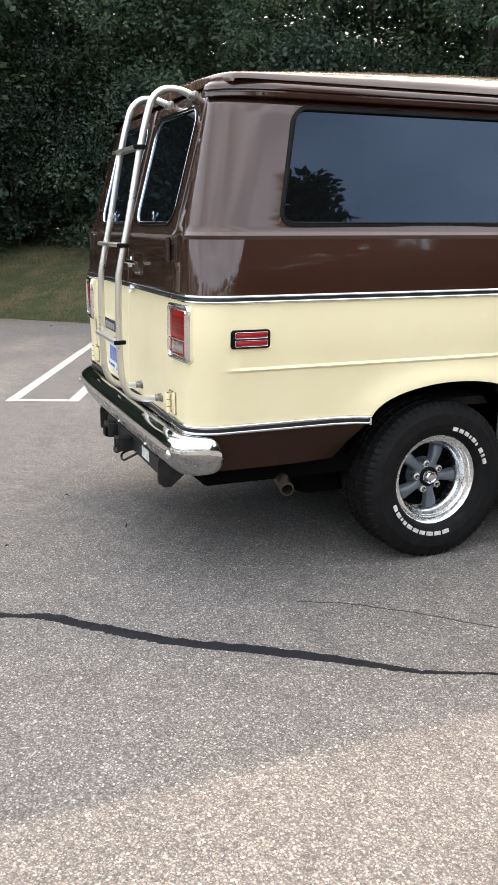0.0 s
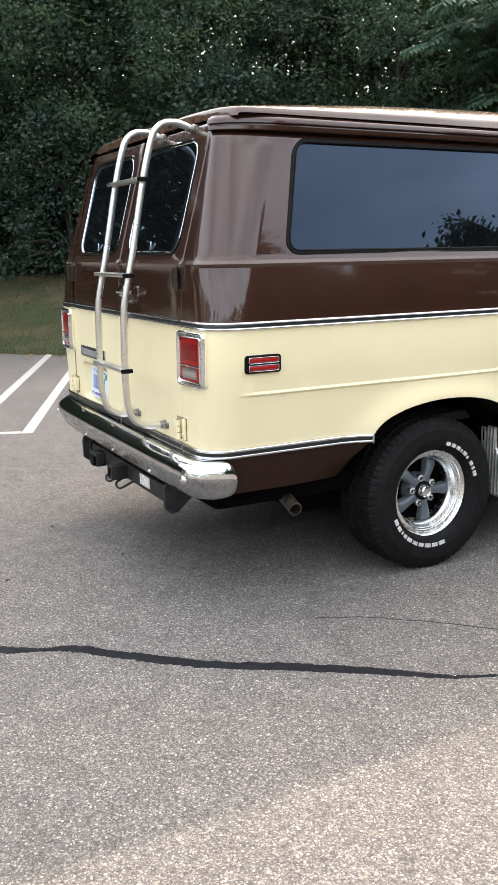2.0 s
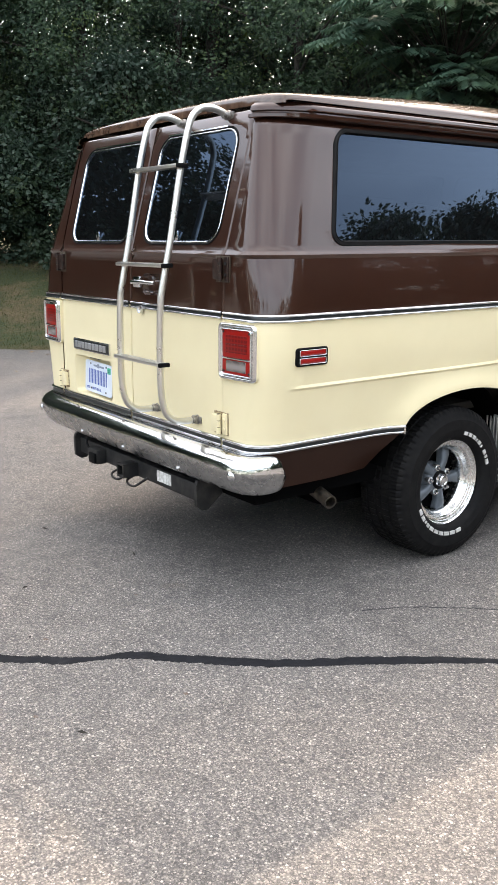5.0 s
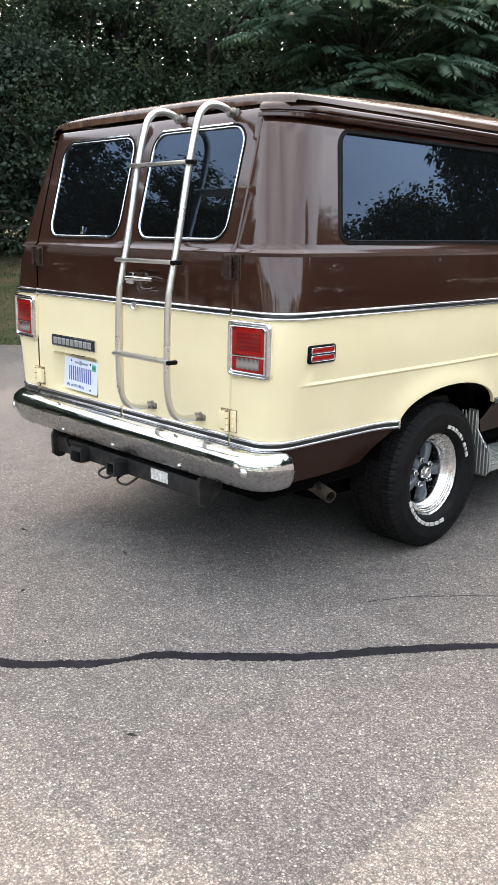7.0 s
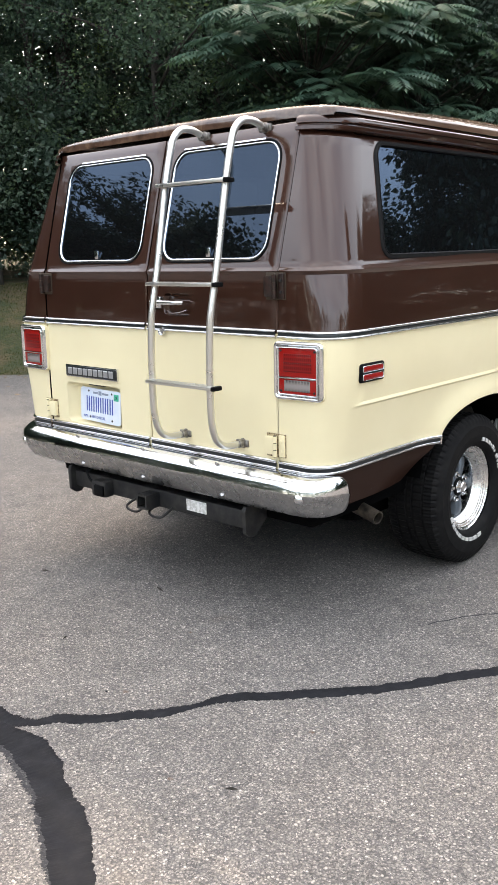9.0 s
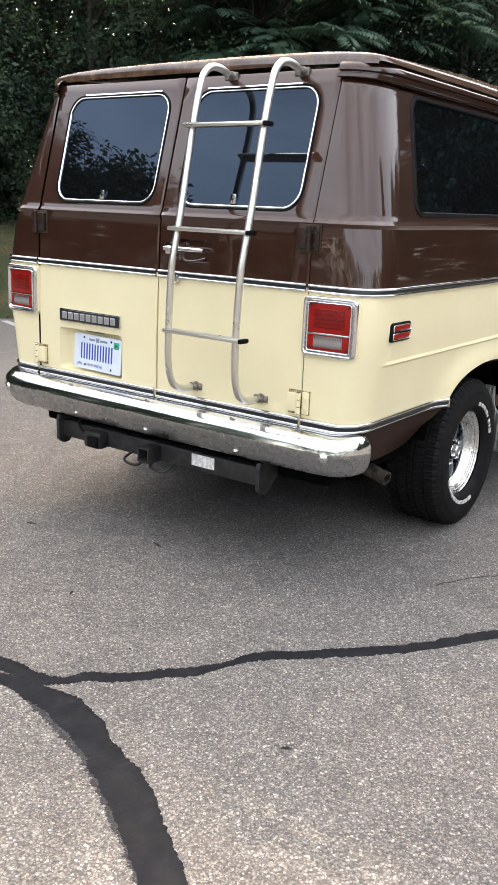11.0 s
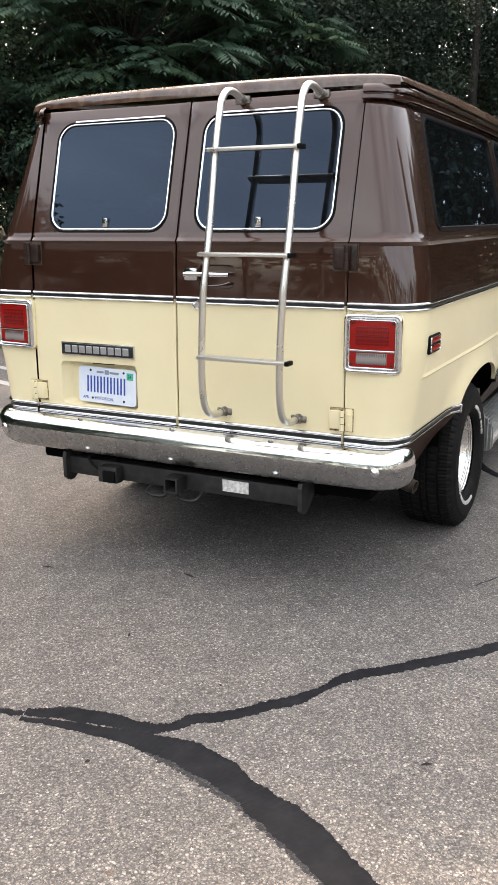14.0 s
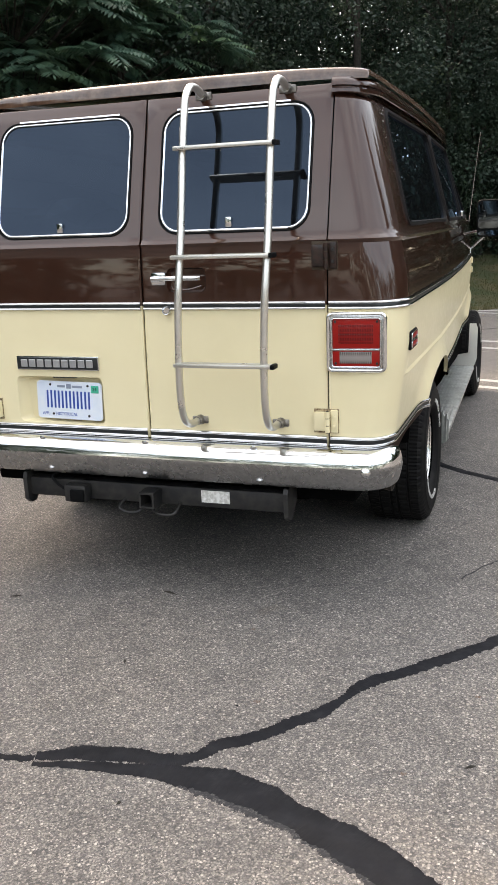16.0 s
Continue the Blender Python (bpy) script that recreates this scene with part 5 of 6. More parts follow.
HUB_Z = 0.346
wheel = build_wheel()
wheel.parent = van
INV = VAN_AT.inverted()
FLAT = pose(0.033, 0, 0, 0, 0, VAN_YAW)
spots = [(0.826, WHEEL_Y, 1), (-0.826, WHEEL_Y, -1), (0.77, WHEEL_Y + 3.175, 1), (-0.77, WHEEL_Y + 3.175, -1)]
for i, (x, y, s) in enumerate(spots):
    m = INV @ FLAT @ pose(x, y, HUB_Z, 0, 0, 0 if s > 0 else 180) @ Matrix.Diagonal((1.0, 0.992, 0.992, 1))
    if i == 0:
        wheel.matrix_basis = m
    else:
        copy_thing(wheel, m).parent = van


# ---- running boards: ribbed aluminium steps with upturned ends
def running_board(s):
    y0, y1, xo, xi, zt = 1.505, 3.66, 0.978, 0.70, 0.325
    rb = box("running_board", (s * xi if s > 0 else -xo, y0, zt - 0.030), (s * xo if s > 0 else -xi, y1, zt), STEPALU, van, "ribbed aluminium running board", 0.008)
    for k in range(11):
        x = xi + 0.03 + k * 0.022
        box("tread_rib", (min(s * x, s * (x + 0.008)), y0 + 0.01, zt - 0.001), (max(s * x, s * (x + 0.008)), y1 - 0.01, zt + 0.005), STEPALU, rb, "", 0.0)
    # rear plate, narrow above and wide below, with folded ribs
    poly = [(0.800, 0.275), (0.965, 0.275), (0.985, 0.300), (0.985, 0.400), (0.955, 0.430), (0.905, 0.505), (0.900, 0.600), (0.855, 0.610), (0.800, 0.45)]
    n = len(poly)
    v = [(s * x, y0 - d, z) for d in (0.0, 0.012) for x, z in poly]
    mk("rear_plate", v, [tuple(range(n)), tuple(range(n, 2 * n))[::-1]] + [(i, (i + 1) % n, n + (i + 1) % n, n + i) for i in range(n)], STEPALU, rb, "ribbed upright end plate", 20)
    for k in range(9):
        x = 0.812 + k * 0.0195
        ztop = 0.595 if x < 0.895 else 0.50 - (x - 0.895) * 0.9
        box("plate_rib", (min(s * x, s * (x + 0.009)), y0 - 0.0165, 0.285), (max(s * x, s * (x + 0.009)), y0 - 0.010, ztop), STEPALU, rb, "", 0.002, None, 1)
    poly = [(0.72, zt), (0.978, zt), (0.996, zt + 0.05), (0.996, 0.60), (0.985, 0.635), (0.936, 0.635), (0.932, 0.42), (0.72, 0.38)]
    n = len(poly)
    v = [(s * x, y1 + d + max(0.0, z - zt) * 0.18, z) for d in (0.0, 0.010) for x, z in poly]
    mk("front_plate", v, [tuple(range(n)), tuple(range(n, 2 * n))[::-1]] + [(i, (i + 1) % n, n + (i + 1) % n, n + i) for i in range(n)], ALU, rb, "bright upright front splash plate", 20)
    # the board follows the body's taper towards the front
    for ob in [rb] + list(rb.children):
        for vert in ob.data.vertices:
            vert.co.x -= s * 0.026 * max(0.0, vert.co.y - y0)


running_board(1)
running_board(-1)


# ---- door mirrors and the wing aerial
def door_mirror(s):
    p = skin(('s', 3.98), 1.24)
    x = p.x
    m = new("door_mirror")
    m.parent = van
    tagged(m, "door mirror on a chrome tripod bracket")
    v, f = [], []
    cx, cz = x + 0.136, 1.395
    lo = rounded(cx - 0.085, cx + 0.085, cz - 0.135, cz + 0.135, 0.032, 5)
    n = len(lo)
    for d, sc in ((-0.006, 0.965), (0.0, 1.0), (0.03, 1.0), (0.055, 0.86), (0.065, 0.6)):
        v += [(s * (cx + (a[0] - cx) * sc), 3.90 + d, cz + (a[1] - cz) * sc) for a, _ in lo]
    f = [(k * n + i, k * n + (i + 1) % n, (k + 1) * n + (i + 1) % n, (k + 1) * n + i) for k in range(4) for i in range(n)] + [tuple(4 * n + i for i in range(n)), tuple(range(n))[::-1]]
    mk("mirror_head", v, f, BLACK, m, "black mirror head", 40)
    for name, z0, z1, tilt in (("mirror_glass", cz - 0.073, cz + 0.124, 0.0), ("convex_glass", cz - 0.124, cz - 0.079, 0.010)):
        li = rounded(cx - 0.074, cx + 0.074, z0, z1, 0.020, 5)
        k = len(li)
        mk(name, [(s * a[0], 3.892 + (tilt if a[1] > (z0 + z1) / 2 else 0.0) * 0.3, a[1]) for a, _ in li] + [(s * a[0], 3.897, a[1]) for a, _ in li],
           [tuple(range(k))] + [(i, (i + 1) % k, k + (i + 1) % k, k + i) for i in range(k)], MIRROR, m, "mirror glass", 30)
    for a, b in (((x - 0.005, 3.95, 1.165), (cx - 0.03, 3.93, cz - 0.130)), ((x - 0.02, 4.02, 1.29), (cx - 0.075, 3.94, 1.305)), ((x - 0.02, 3.82, 1.24), (x + 0.012, 3.93, 1.165))):
        tube("bracket_arm", [(s * a[0], a[1], a[2]), (s * b[0], b[1], b[2])], 0.008, CHROME, m, "", 8)
    box("bracket_foot", (s * x - 0.018, 3.86, 1.135), (s * x + 0.018, 3.97, 1.180), CHROME, m, "", 0.006)


door_mirror(1)
door_mirror(-1)
tube("aerial", [(0.80, 4.28, 1.36), (0.845, 4.18, 1.70), (0.890, 4.08, 2.02)], [0.003, 0.0022, 0.0015], CHROME, van, "thin whip aerial", 6)
for zz in (1.09, 1.02):
    p = skin(('s', 3.95), zz)
    box("door_hinge", (p.x - 0.004, 3.93, zz - 0.022), (p.x + 0.014, 3.97, zz + 0.022), CREAM, van, "cream door hinge", 0.004)

# ---------------------------------------------------------------- the ground: lot, bank and beyond as one sheet
EDGE = 11.1          # the lot ends along y - x = EDGE


def at_edge(s, d):
    """s metres along the lot's edge, d metres up the bank."""
    r = math.sqrt(0.5)
    return Vector((-EDGE / 2 + (s - d) * r, EDGE / 2 + (s + d) * r, 0))


def bank_z(s, d):
    if d <= 0:
        return 0.0
    h = 1.12 - 0.5 * min(1, max(0, (s - 2) / 8))
    t = min(1.0, d / 5.0)
    z = h * (t * t * (3 - 2 * t)) ** 0.9
    if d > 5:
        z += 0.05 * min(d - 5, 20)
    return z + 0.04 * noise.noise((s * 0.5, d * 0.5, 0)) * min(1, d)


def build_ground():
    ss = [-400, -120, -60, -40] + [k * 1.0 for k in range(-28, 29)] + [40, 60, 120, 400]
    ds = [-420, -150, -70, -40, -25, -15, -8, -3, -0.6, 0.0, 0.12, 0.35, 0.7, 1.1, 1.6, 2.2, 2.8, 3.5, 4.2, 5, 6, 8, 11, 15, 22, 40, 120, 420]
    verts = [at_edge(s, d + (0.07 * noise.noise((s * 1.3, 2.0, 0)) + 0.05 * noise.noise((s * 4.1, 5.0, 0)) if 0 <= d < 0.3 and abs(s) < 30 else 0)) + Vector((0, 0, bank_z(s, d))) for s in ss for d in ds]
    n = len(ds)
    faces, idx = [], []
    for i in range(len(ss) - 1):
        for j in range(n - 1):
            faces.append((i * n + j, (i + 1) * n + j, (i + 1) * n + j + 1, i * n + j + 1))
            idx.append(0 if ds[j] < -0.01 else 1)
    g = mk("ground", verts, faces, [ASPHALT, SOIL], None, "", 60, idx)
    return tagged(g, "worn grey asphalt lot ending at a grassy bank", "ground", "", "structure")


build_ground()


# ---- crack sealer: thin raised ribbons of tar with ragged edges
def ribbon(name, ctrl, widths, z, label, seed, ragged=0.0055, material=TAR, per=96):
    rnd = random.Random(seed)
    path = smooth_path([(x, y, w) for (x, y), w in zip(ctrl, widths)], per)
    rows = []
    for j, p in enumerate(path):
        i = j * 44 / per
        a, b = path[max(0, j - 1)], path[min(len(path) - 1, j + 1)]
        t = Vector((b.x - a.x, b.y - a.y)).normalized()
        n = Vector((-t.y, t.x))
        wob = 0.010 * noise.noise((i * 0.045 + seed, seed * 3.1, 0)) + 0.004 * noise.noise((i * 0.2 + seed, 1.7, 0))
        h = [p.z * 0.5 + ragged * (noise.noise((i * 0.22, seed + 10 * k, 0)) + 0.4 * noise.noise((i * 0.9, seed + 7 * k, 3)) + 0.45 * (rnd.random() - 0.5)) for k in (1, 2)]
        c = Vector((p.x, p.y)) + n * wob
        rows.append([(*(c - n * max(0.002, h[0] + 0.004)), 0.0004), (*(c - n * max(0.002, h[0])), z), (*c, z), (*(c + n * max(0.002, h[1])), z), (*(c + n * max(0.002, h[1] + 0.004)), 0.0004)])
    k = 5
    ob = mk(name, [v for r in rows for v in r], [(i * k + j, i * k + j + 1, (i + 1) * k + j + 1, (i + 1) * k + j) for i in range(len(rows) - 1) for j in range(k - 1)], material, None, "", 50)
    return tagged(ob, label, "crack sealant")


ribbon("crack_seal", [(0.222, -1.182), (0.30, -1.152), (0.40, -1.124), (0.52, -1.104), (0.61, -1.093), (0.665, -1.050), (0.72, -0.978), (0.82, -0.886), (0.92, -0.755), (0.976, -0.646), (1.022, -0.545), (1.128, -0.433), (1.25, -0.298), (1.367, -0.160), (1.60, 0.200), (1.82, 0.505), (1.91, 0.695), (2.2, 1.3), (2.5, 2.3)],
       [0.030, 0.052, 0.064, 0.056, 0.050, 0.036, 0.050, 0.044, 0.048, 0.022, 0.048, 0.046, 0.054, 0.046, 0.050, 0.022, 0.010, 0.008, 0.008], 0.0016, "narrow wavy strip of black tar crack sealer on asphalt", 3, 0.0075)
ribbon("crack_seal", [(0.235, -1.222), (0.40, -1.184), (0.55, -1.160), (0.68, -1.148), (0.79, -1.154), (0.90, -1.180), (0.995, -1.219), (1.09, -1.258), (1.19, -1.303), (1.32, -1.377), (1.46, -1.462), (1.80, -1.70)],
       [0.012, 0.034, 0.052, 0.086, 0.108, 0.103, 0.084, 0.104, 0.112, 0.100, 0.098, 0.10], 0.0022, "broad curved band of black tar crack sealer on asphalt", 8, 0.0045)
ribbon("tar_smear", [(0.66, -1.175), (0.80, -1.190), (0.92, -1.222), (1.03, -1.262), (1.15, -1.312), (1.30, -1.385), (1.50, -1.50)],
       [0.03, 0.076, 0.070, 0.062, 0.074, 0.082, 0.080], 0.0014, "thin grey smear along the tar band's edge", 9, 0.014, TAR_THIN)
ribbon("crack_seal", [(-0.55, -1.40), (-0.20, -1.315), (0.05, -1.245), (0.225, -1.195)], [0.006, 0.010, 0.018, 0.022], 0.0012, "thin ragged end of the tar crack sealer", 14, 0.007)
ribbon("crack_seal", [(0.62, 2.50), (0.85, 2.10), (1.22, 1.82), (1.70, 1.60), (2.4, 1.50)], [0.05, 0.05, 0.055, 0.05, 0.04], 0.0016, "strip of black tar crack sealer beside the van", 12)
ribbon("crack", [(1.20, 0.37), (1.27, 0.53), (1.34, 0.625), (1.47, 0.78), (1.60, 0.91), (1.9, 1.2)], [0.0003, 0.0006, 0.0012, 0.0016, 0.0016, 0.0012], 0.0010, "hairline crack in the asphalt", 21, 0.0009, TAR_THIN)
ribbon("crack", [(-4.6, 4.2), (-3.4, 5.2), (-2.2, 6.9), (-0.4, 8.2), (1.6, 9.6)], [0.02, 0.02, 0.02, 0.02, 0.02], 0.002, "thin crack in the asphalt", 31, 0.006)


# ---- small stains, chips and fallen leaves on the lot
def blots():
    rnd = random.Random(5)
    for x, y, r, mt, lab in ((1.362, -0.532, 0.014, RUST, "brown rust spot on asphalt"), (0.674, -0.782, 0.007, TAR, "black tar fleck on asphalt"), (1.95, 0.283, 0.011, RUST, "tan speck on asphalt"), (1.00, -0.535, 0.008, TAR, "black tar fleck on asphalt"), (1.055, -0.475, 0.007, TAR, "black tar fleck on asphalt"), (0.725, -0.742, 0.016, RUST, "brown rust spot on asphalt"), (0.54, -0.277, 0.013, RUST, "brown rust spot on asphalt"), (1.221, -0.975, 0.015, RUST, "brown rust spot on asphalt"), (0.87, -1.625, 0.018, RUST, "brown rust spot on asphalt")):
        n = 14
        r *= 0.62
        v = [(x, y, 0.0016)] + [(x + r * (0.7 + 0.6 * rnd.random()) * math.cos(2 * math.pi * k / n) * 1.2, y + r * (0.6 + 0.6 * rnd.random()) * math.sin(2 * math.pi * k / n), 0.0008) for k in range(n)]
        tagged(mk("stain", v, [(0, 1 + k, 1 + (k + 1) % n) for k in range(n)], mt, None, "", 60), lab, "stain")
    for x, y, ln, turn in ((-0.502, -0.244, 0.030, 20), (0.10, -0.053, 0.045, -15), (0.553, -1.305, 0.009, 60), (1.384, -0.897, 0.020, 35), (0.20, -0.62, 0.016, 110)):
        c, t = Vector((x, y)), Vector((math.cos(radians(turn)), math.sin(radians(turn))))
        q = Vector((-t.y, t.x))
        pts = [c - t * ln, c - t * ln * 0.2 + q * 0.004, c + t * ln, c + q * -0.005]
        tagged(mk("twig", [(p.x, p.y, 0.0006) for p in pts] + [(c.x, c.y, 0.008)], [(0, 1, 4), (1, 2, 4), (2, 3, 4), (3, 0, 4)], BARK, None, "", 0), "short dark twig lying on asphalt", "twig", "twigs on the lot")
    v, f = [], []
    for _ in range(420):
        s, d = rnd.uniform(-13, 13), -abs(rnd.gauss(0, 0.45)) if rnd.random() < 0.75 else -rnd.uniform(0, 3.0)
        c = at_edge(s, d)
        a, r = rnd.random() * 6.28, rnd.uniform(0.018, 0.05)
        b = len(v)
        for k in range(4):
            w = a + k * math.pi / 2
            v.append((c.x + r * (1 if k % 2 else 0.55) * math.cos(w), c.y + r * (1 if k % 2 else 0.55) * math.sin(w), 0.004 + rnd.random() * 0.018))
        f.append((b, b + 1, b + 2, b + 3))
    tagged(mk("fallen_leaves", v, f, DRY, None, "", 0), "dry brown leaves scattered along the lot's edge", "leaves", "", "stuff")


blots()

# ---- painted stall lines
LDIR = Vector((-0.939, 0.343))
LNRM = Vector((0.343, 0.939))


def stripe(p0, p1, width=0.096):
    a, b = Vector(p0), Vector(p1)
    t = (b - a).normalized()
    n = Vector((-t.y, t.x)) * width / 2
    cnt = max(2, int((b - a).length / 0.25))
    v = []
    for i in range(cnt + 1):
        p = a.lerp(b, i / cnt)
        j = 0.006 * noise.noise((i * 1.7, p0[0], p0[1]))
        for q in (p - n * (1 + j), p + n * (1 - j)):
            v.append((q.x, q.y, 0.003))
    f = [(2 * i, 2 * i + 1, 2 * i + 3, 2 * i + 2) for i in range(cnt)]
    tagged(mk("stall_line", v, f, LINE, None, "", 60), "worn white painted parking line on asphalt", "road marking", "parking lines", "structure")


def hairpin(c, far, gap=0.52, cap=True):
    a, b = Vector(c) - LNRM * gap / 2, Vector(c) + LNRM * gap / 2
    lead = LDIR * (-0.05 if cap else 0.0)
    stripe(a + lead, a + LDIR * far)
    stripe(b + lead, b + LDIR * far)
    if cap:
        stripe(a + LNRM * 0.054, b - LNRM * 0.054, 0.10)


hairpin((-3.315, -0.02), 6.6)
hairpin((-2.27, 2.84), 4.5, 0.44)
hairpin((2.6, 6.58), 7.5)
hairpin((2.6, 4.15), 7.5, 0.30, False)
hairpin((2.6, 10.15), 7.5, 0.35, False)


# ---------------------------------------------------------------- plants
def leaf_cloud(rnd, clumps, per, size, spread, flat=0.8, slim=1.0):
    """Many small folded leaves round the given clump centres, lying like shingles on each clump."""
    v, f = [], []
    for c, r in clumps:
        tilt = Vector((rnd.gauss(0, 0.25), rnd.gauss(0, 0.25), 1.0))
        for _ in range(per):
            d = Vector((rnd.gauss(0, 1), rnd.gauss(0, 1), rnd.gauss(0, flat))).normalized() * r * spread * rnd.random() ** 0.45
            d.z *= flat
            p = c + d
            out = (d * 1.5 + Vector((rnd.gauss(0, 1), rnd.gauss(0, 1), rnd.gauss(0, 0.5) - 0.5)) * r * 0.5).normalized()
            side = out.cross(tilt * 0.55 + d * (1.1 / r) + Vector((rnd.gauss(0, 0.75), rnd.gauss(0, 0.75), 0.0))).normalized()
            up = side.cross(out)
            ln = size * rnd.uniform(0.6, 1.35)
            w = ln * rnd.uniform(0.28, 0.42) * slim
            b = len(v)
            v += [tuple(p), tuple(p + out * ln * 0.45 + side * w - up * w * 0.35), tuple(p + out * ln - up * ln * 0.15), tuple(p + out * ln * 0.45 - side * w - up * w * 0.35)]
            f += [(b, b + 1, b + 2), (b, b + 2, b + 3)]
    return v, f


def raw_mesh(name, v, f, material, parent, label=""):
    me = bpy.data.meshes.new(name)
    me.from_pydata(v, [], f)
    me.materials.append(material)
    ob = new(name, me)
    ob.parent = parent
    if label:
        tagged(ob, label)
    return ob


def make_tree(seed, height, radius, low, material, label, clumps=250, per=150, size=0.068, flat=1.0, category="tree", spread=1.0, girth=0.011):
    rnd = random.Random(seed)
    t = tagged(new("tree" if category == "tree" else "shrub"), label, category, "trees along the bank")
    lean = Vector((rnd.uniform(-0.3, 0.3), rnd.uniform(-0.3, 0.3), 0))
    trunk = smooth_path([(0, 0, -0.15), tuple(lean * 0.3 + Vector((0, 0, height * 0.25))), tuple(lean + Vector((0, 0, height * 0.6))), tuple(lean * 1.2 + Vector((0, 0, height * 0.9)))], 4)
    r0 = girth * height
    rad = [max(0.015, r0 * (1.25 - i / len(trunk)) * (1.5 if i == 0 else 1)) for i in range(len(trunk))]
    v, f = tube_data(trunk, rad, 8)
    mk("trunk", v, f, BARK, t, "", 50)
    cl = []
    top = height
    for i in range(clumps):
        h = low + (top - low) * rnd.random() ** 0.85
        k = (h - low) / (top - low)
        rmax = radius * (0.62 + 0.5 * math.sin(math.pi * min(1, k * 0.9 + 0.12))) * (1.0 if k < 0.75 else max(0.25, 1 - (k - 0.75) * 2.4))
        a = rnd.random() * 6.283
        rr = rmax * rnd.uniform(0.35, 1.05) * (0.86 + 0.22 * math.sin(3 * a + seed) + 0.12 * math.sin(5 * a + h))
        cl.append((Vector((rr * math.cos(a), rr * math.sin(a) * flat, h)) + lean * k, rnd.uniform(0.28, 0.62) * radius / 2.4))
    limbs_v, limbs_f = [], []
    for c, _ in cl[::14]:
        z0 = max(0.15 * height, c.z - rnd.uniform(0.5, 1.6))
        base = lean * (z0 / height) + Vector((0, 0, z0))
        v, f = tube_data(smooth_path([tuple(base), tuple(base.lerp(c, 0.5) + Vector((0, 0, 0.15))), tuple(c)], 3), [0.045, 0.04, 0.034, 0.028, 0.022, 0.016, 0.01], 5)
        k = len(limbs_v)
        limbs_v += v
        limbs_f += [tuple(q + k for q in g) for g in f]
    mk("limb", limbs_v, limbs_f, BARK, t, "", 50)
    v, f = leaf_cloud(rnd, cl, per, size, spread)
    raw_mesh("crown", v, f, material, t, "dense crown of small leaves")
    return t


def plant(ob, s, d, turn, scale=1.0):
    p = at_edge(s, d)
    return pose(p.x, p.y, bank_z(s, d) - 0.05, 0, 0, turn) @ Matrix.Diagonal((scale, scale, scale, 1))


def place(ob, m, first):
    if first:
        ob.matrix_basis = m
        return ob
    c = copy_thing(ob, m)
    c.matrix_basis = m
    return c


kinds = [make_tree(11, 8.0, 2.5, 0.9, LEAF_A, "dark leafy tree in the dense row behind the grass bank", 250, 120, 0.074),
         make_tree(12, 7.2, 2.7, 0.6, LEAF_B, "mid-green leafy tree in the dense row behind the grass bank", 250, 120, 0.074),
         make_tree(13, 8.8, 2.4, 1.2, LEAF_SHADED, "tall tree in the dense bank row, canopy shade in its leaf colour", 250, 120, 0.073)]
screen = [make_tree(15, 8.2, 2.9, 0.4, LEAF_A, "dark tree filling the thicket behind the front row", 300, 56, 0.118),
          make_tree(16, 7.6, 2.9, 0.3, LEAF_B, "mid-green tree filling the thicket behind the front row", 300, 56, 0.116)]
bush = make_tree(14, 3.0, 1.7, 0.1, LEAF_A, "dark rounded shrub under the trees", 130, 66, 0.078, 1.0, "shrub")
used = set()
rnd = random.Random(77)
k = 0
for row, (d0, s0, s1, step, sc) in enumerate(((5.6, -14.6, 14.6, 2.35, 0.92), (8.0, -17, 18, 2.2, 1.02), (11.0, -20, 22, 3.6, 1.2))):
    s = s0
    while s < s1:
        if row == 2 and -5.6 < s < -2:
            s += step
            continue
        # Right end takes the shade-dark leaves and the darker screen trees.
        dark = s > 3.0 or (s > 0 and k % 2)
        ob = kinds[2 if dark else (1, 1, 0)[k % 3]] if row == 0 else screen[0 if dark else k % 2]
        place(ob, plant(ob, s + rnd.uniform(-0.5, 0.5), d0 + rnd.uniform(-0.6, 0.7), rnd.uniform(0, 360), sc * rnd.uniform(0.86, 1.12) * (1.12 if row and s < -8 else 1.0)), ob.name not in used)
        used.add(ob.name)
        k += 1
        s += step
s = -16.0
first = True
while s < 18:
    place(bush, plant(bush, s, 4.9 + rnd.uniform(-0.4, 0.5), rnd.uniform(0, 360), rnd.uniform(0.8, 1.2)), first)
    first = False
    s += 1.75
for s in np.arange(-19.0, -5.0, 2.0):
    place(bush, plant(bush, float(s), 7.3 + rnd.uniform(-0.4, 0.5), rnd.uniform(0, 360), rnd.uniform(1.0, 1.3)), False)


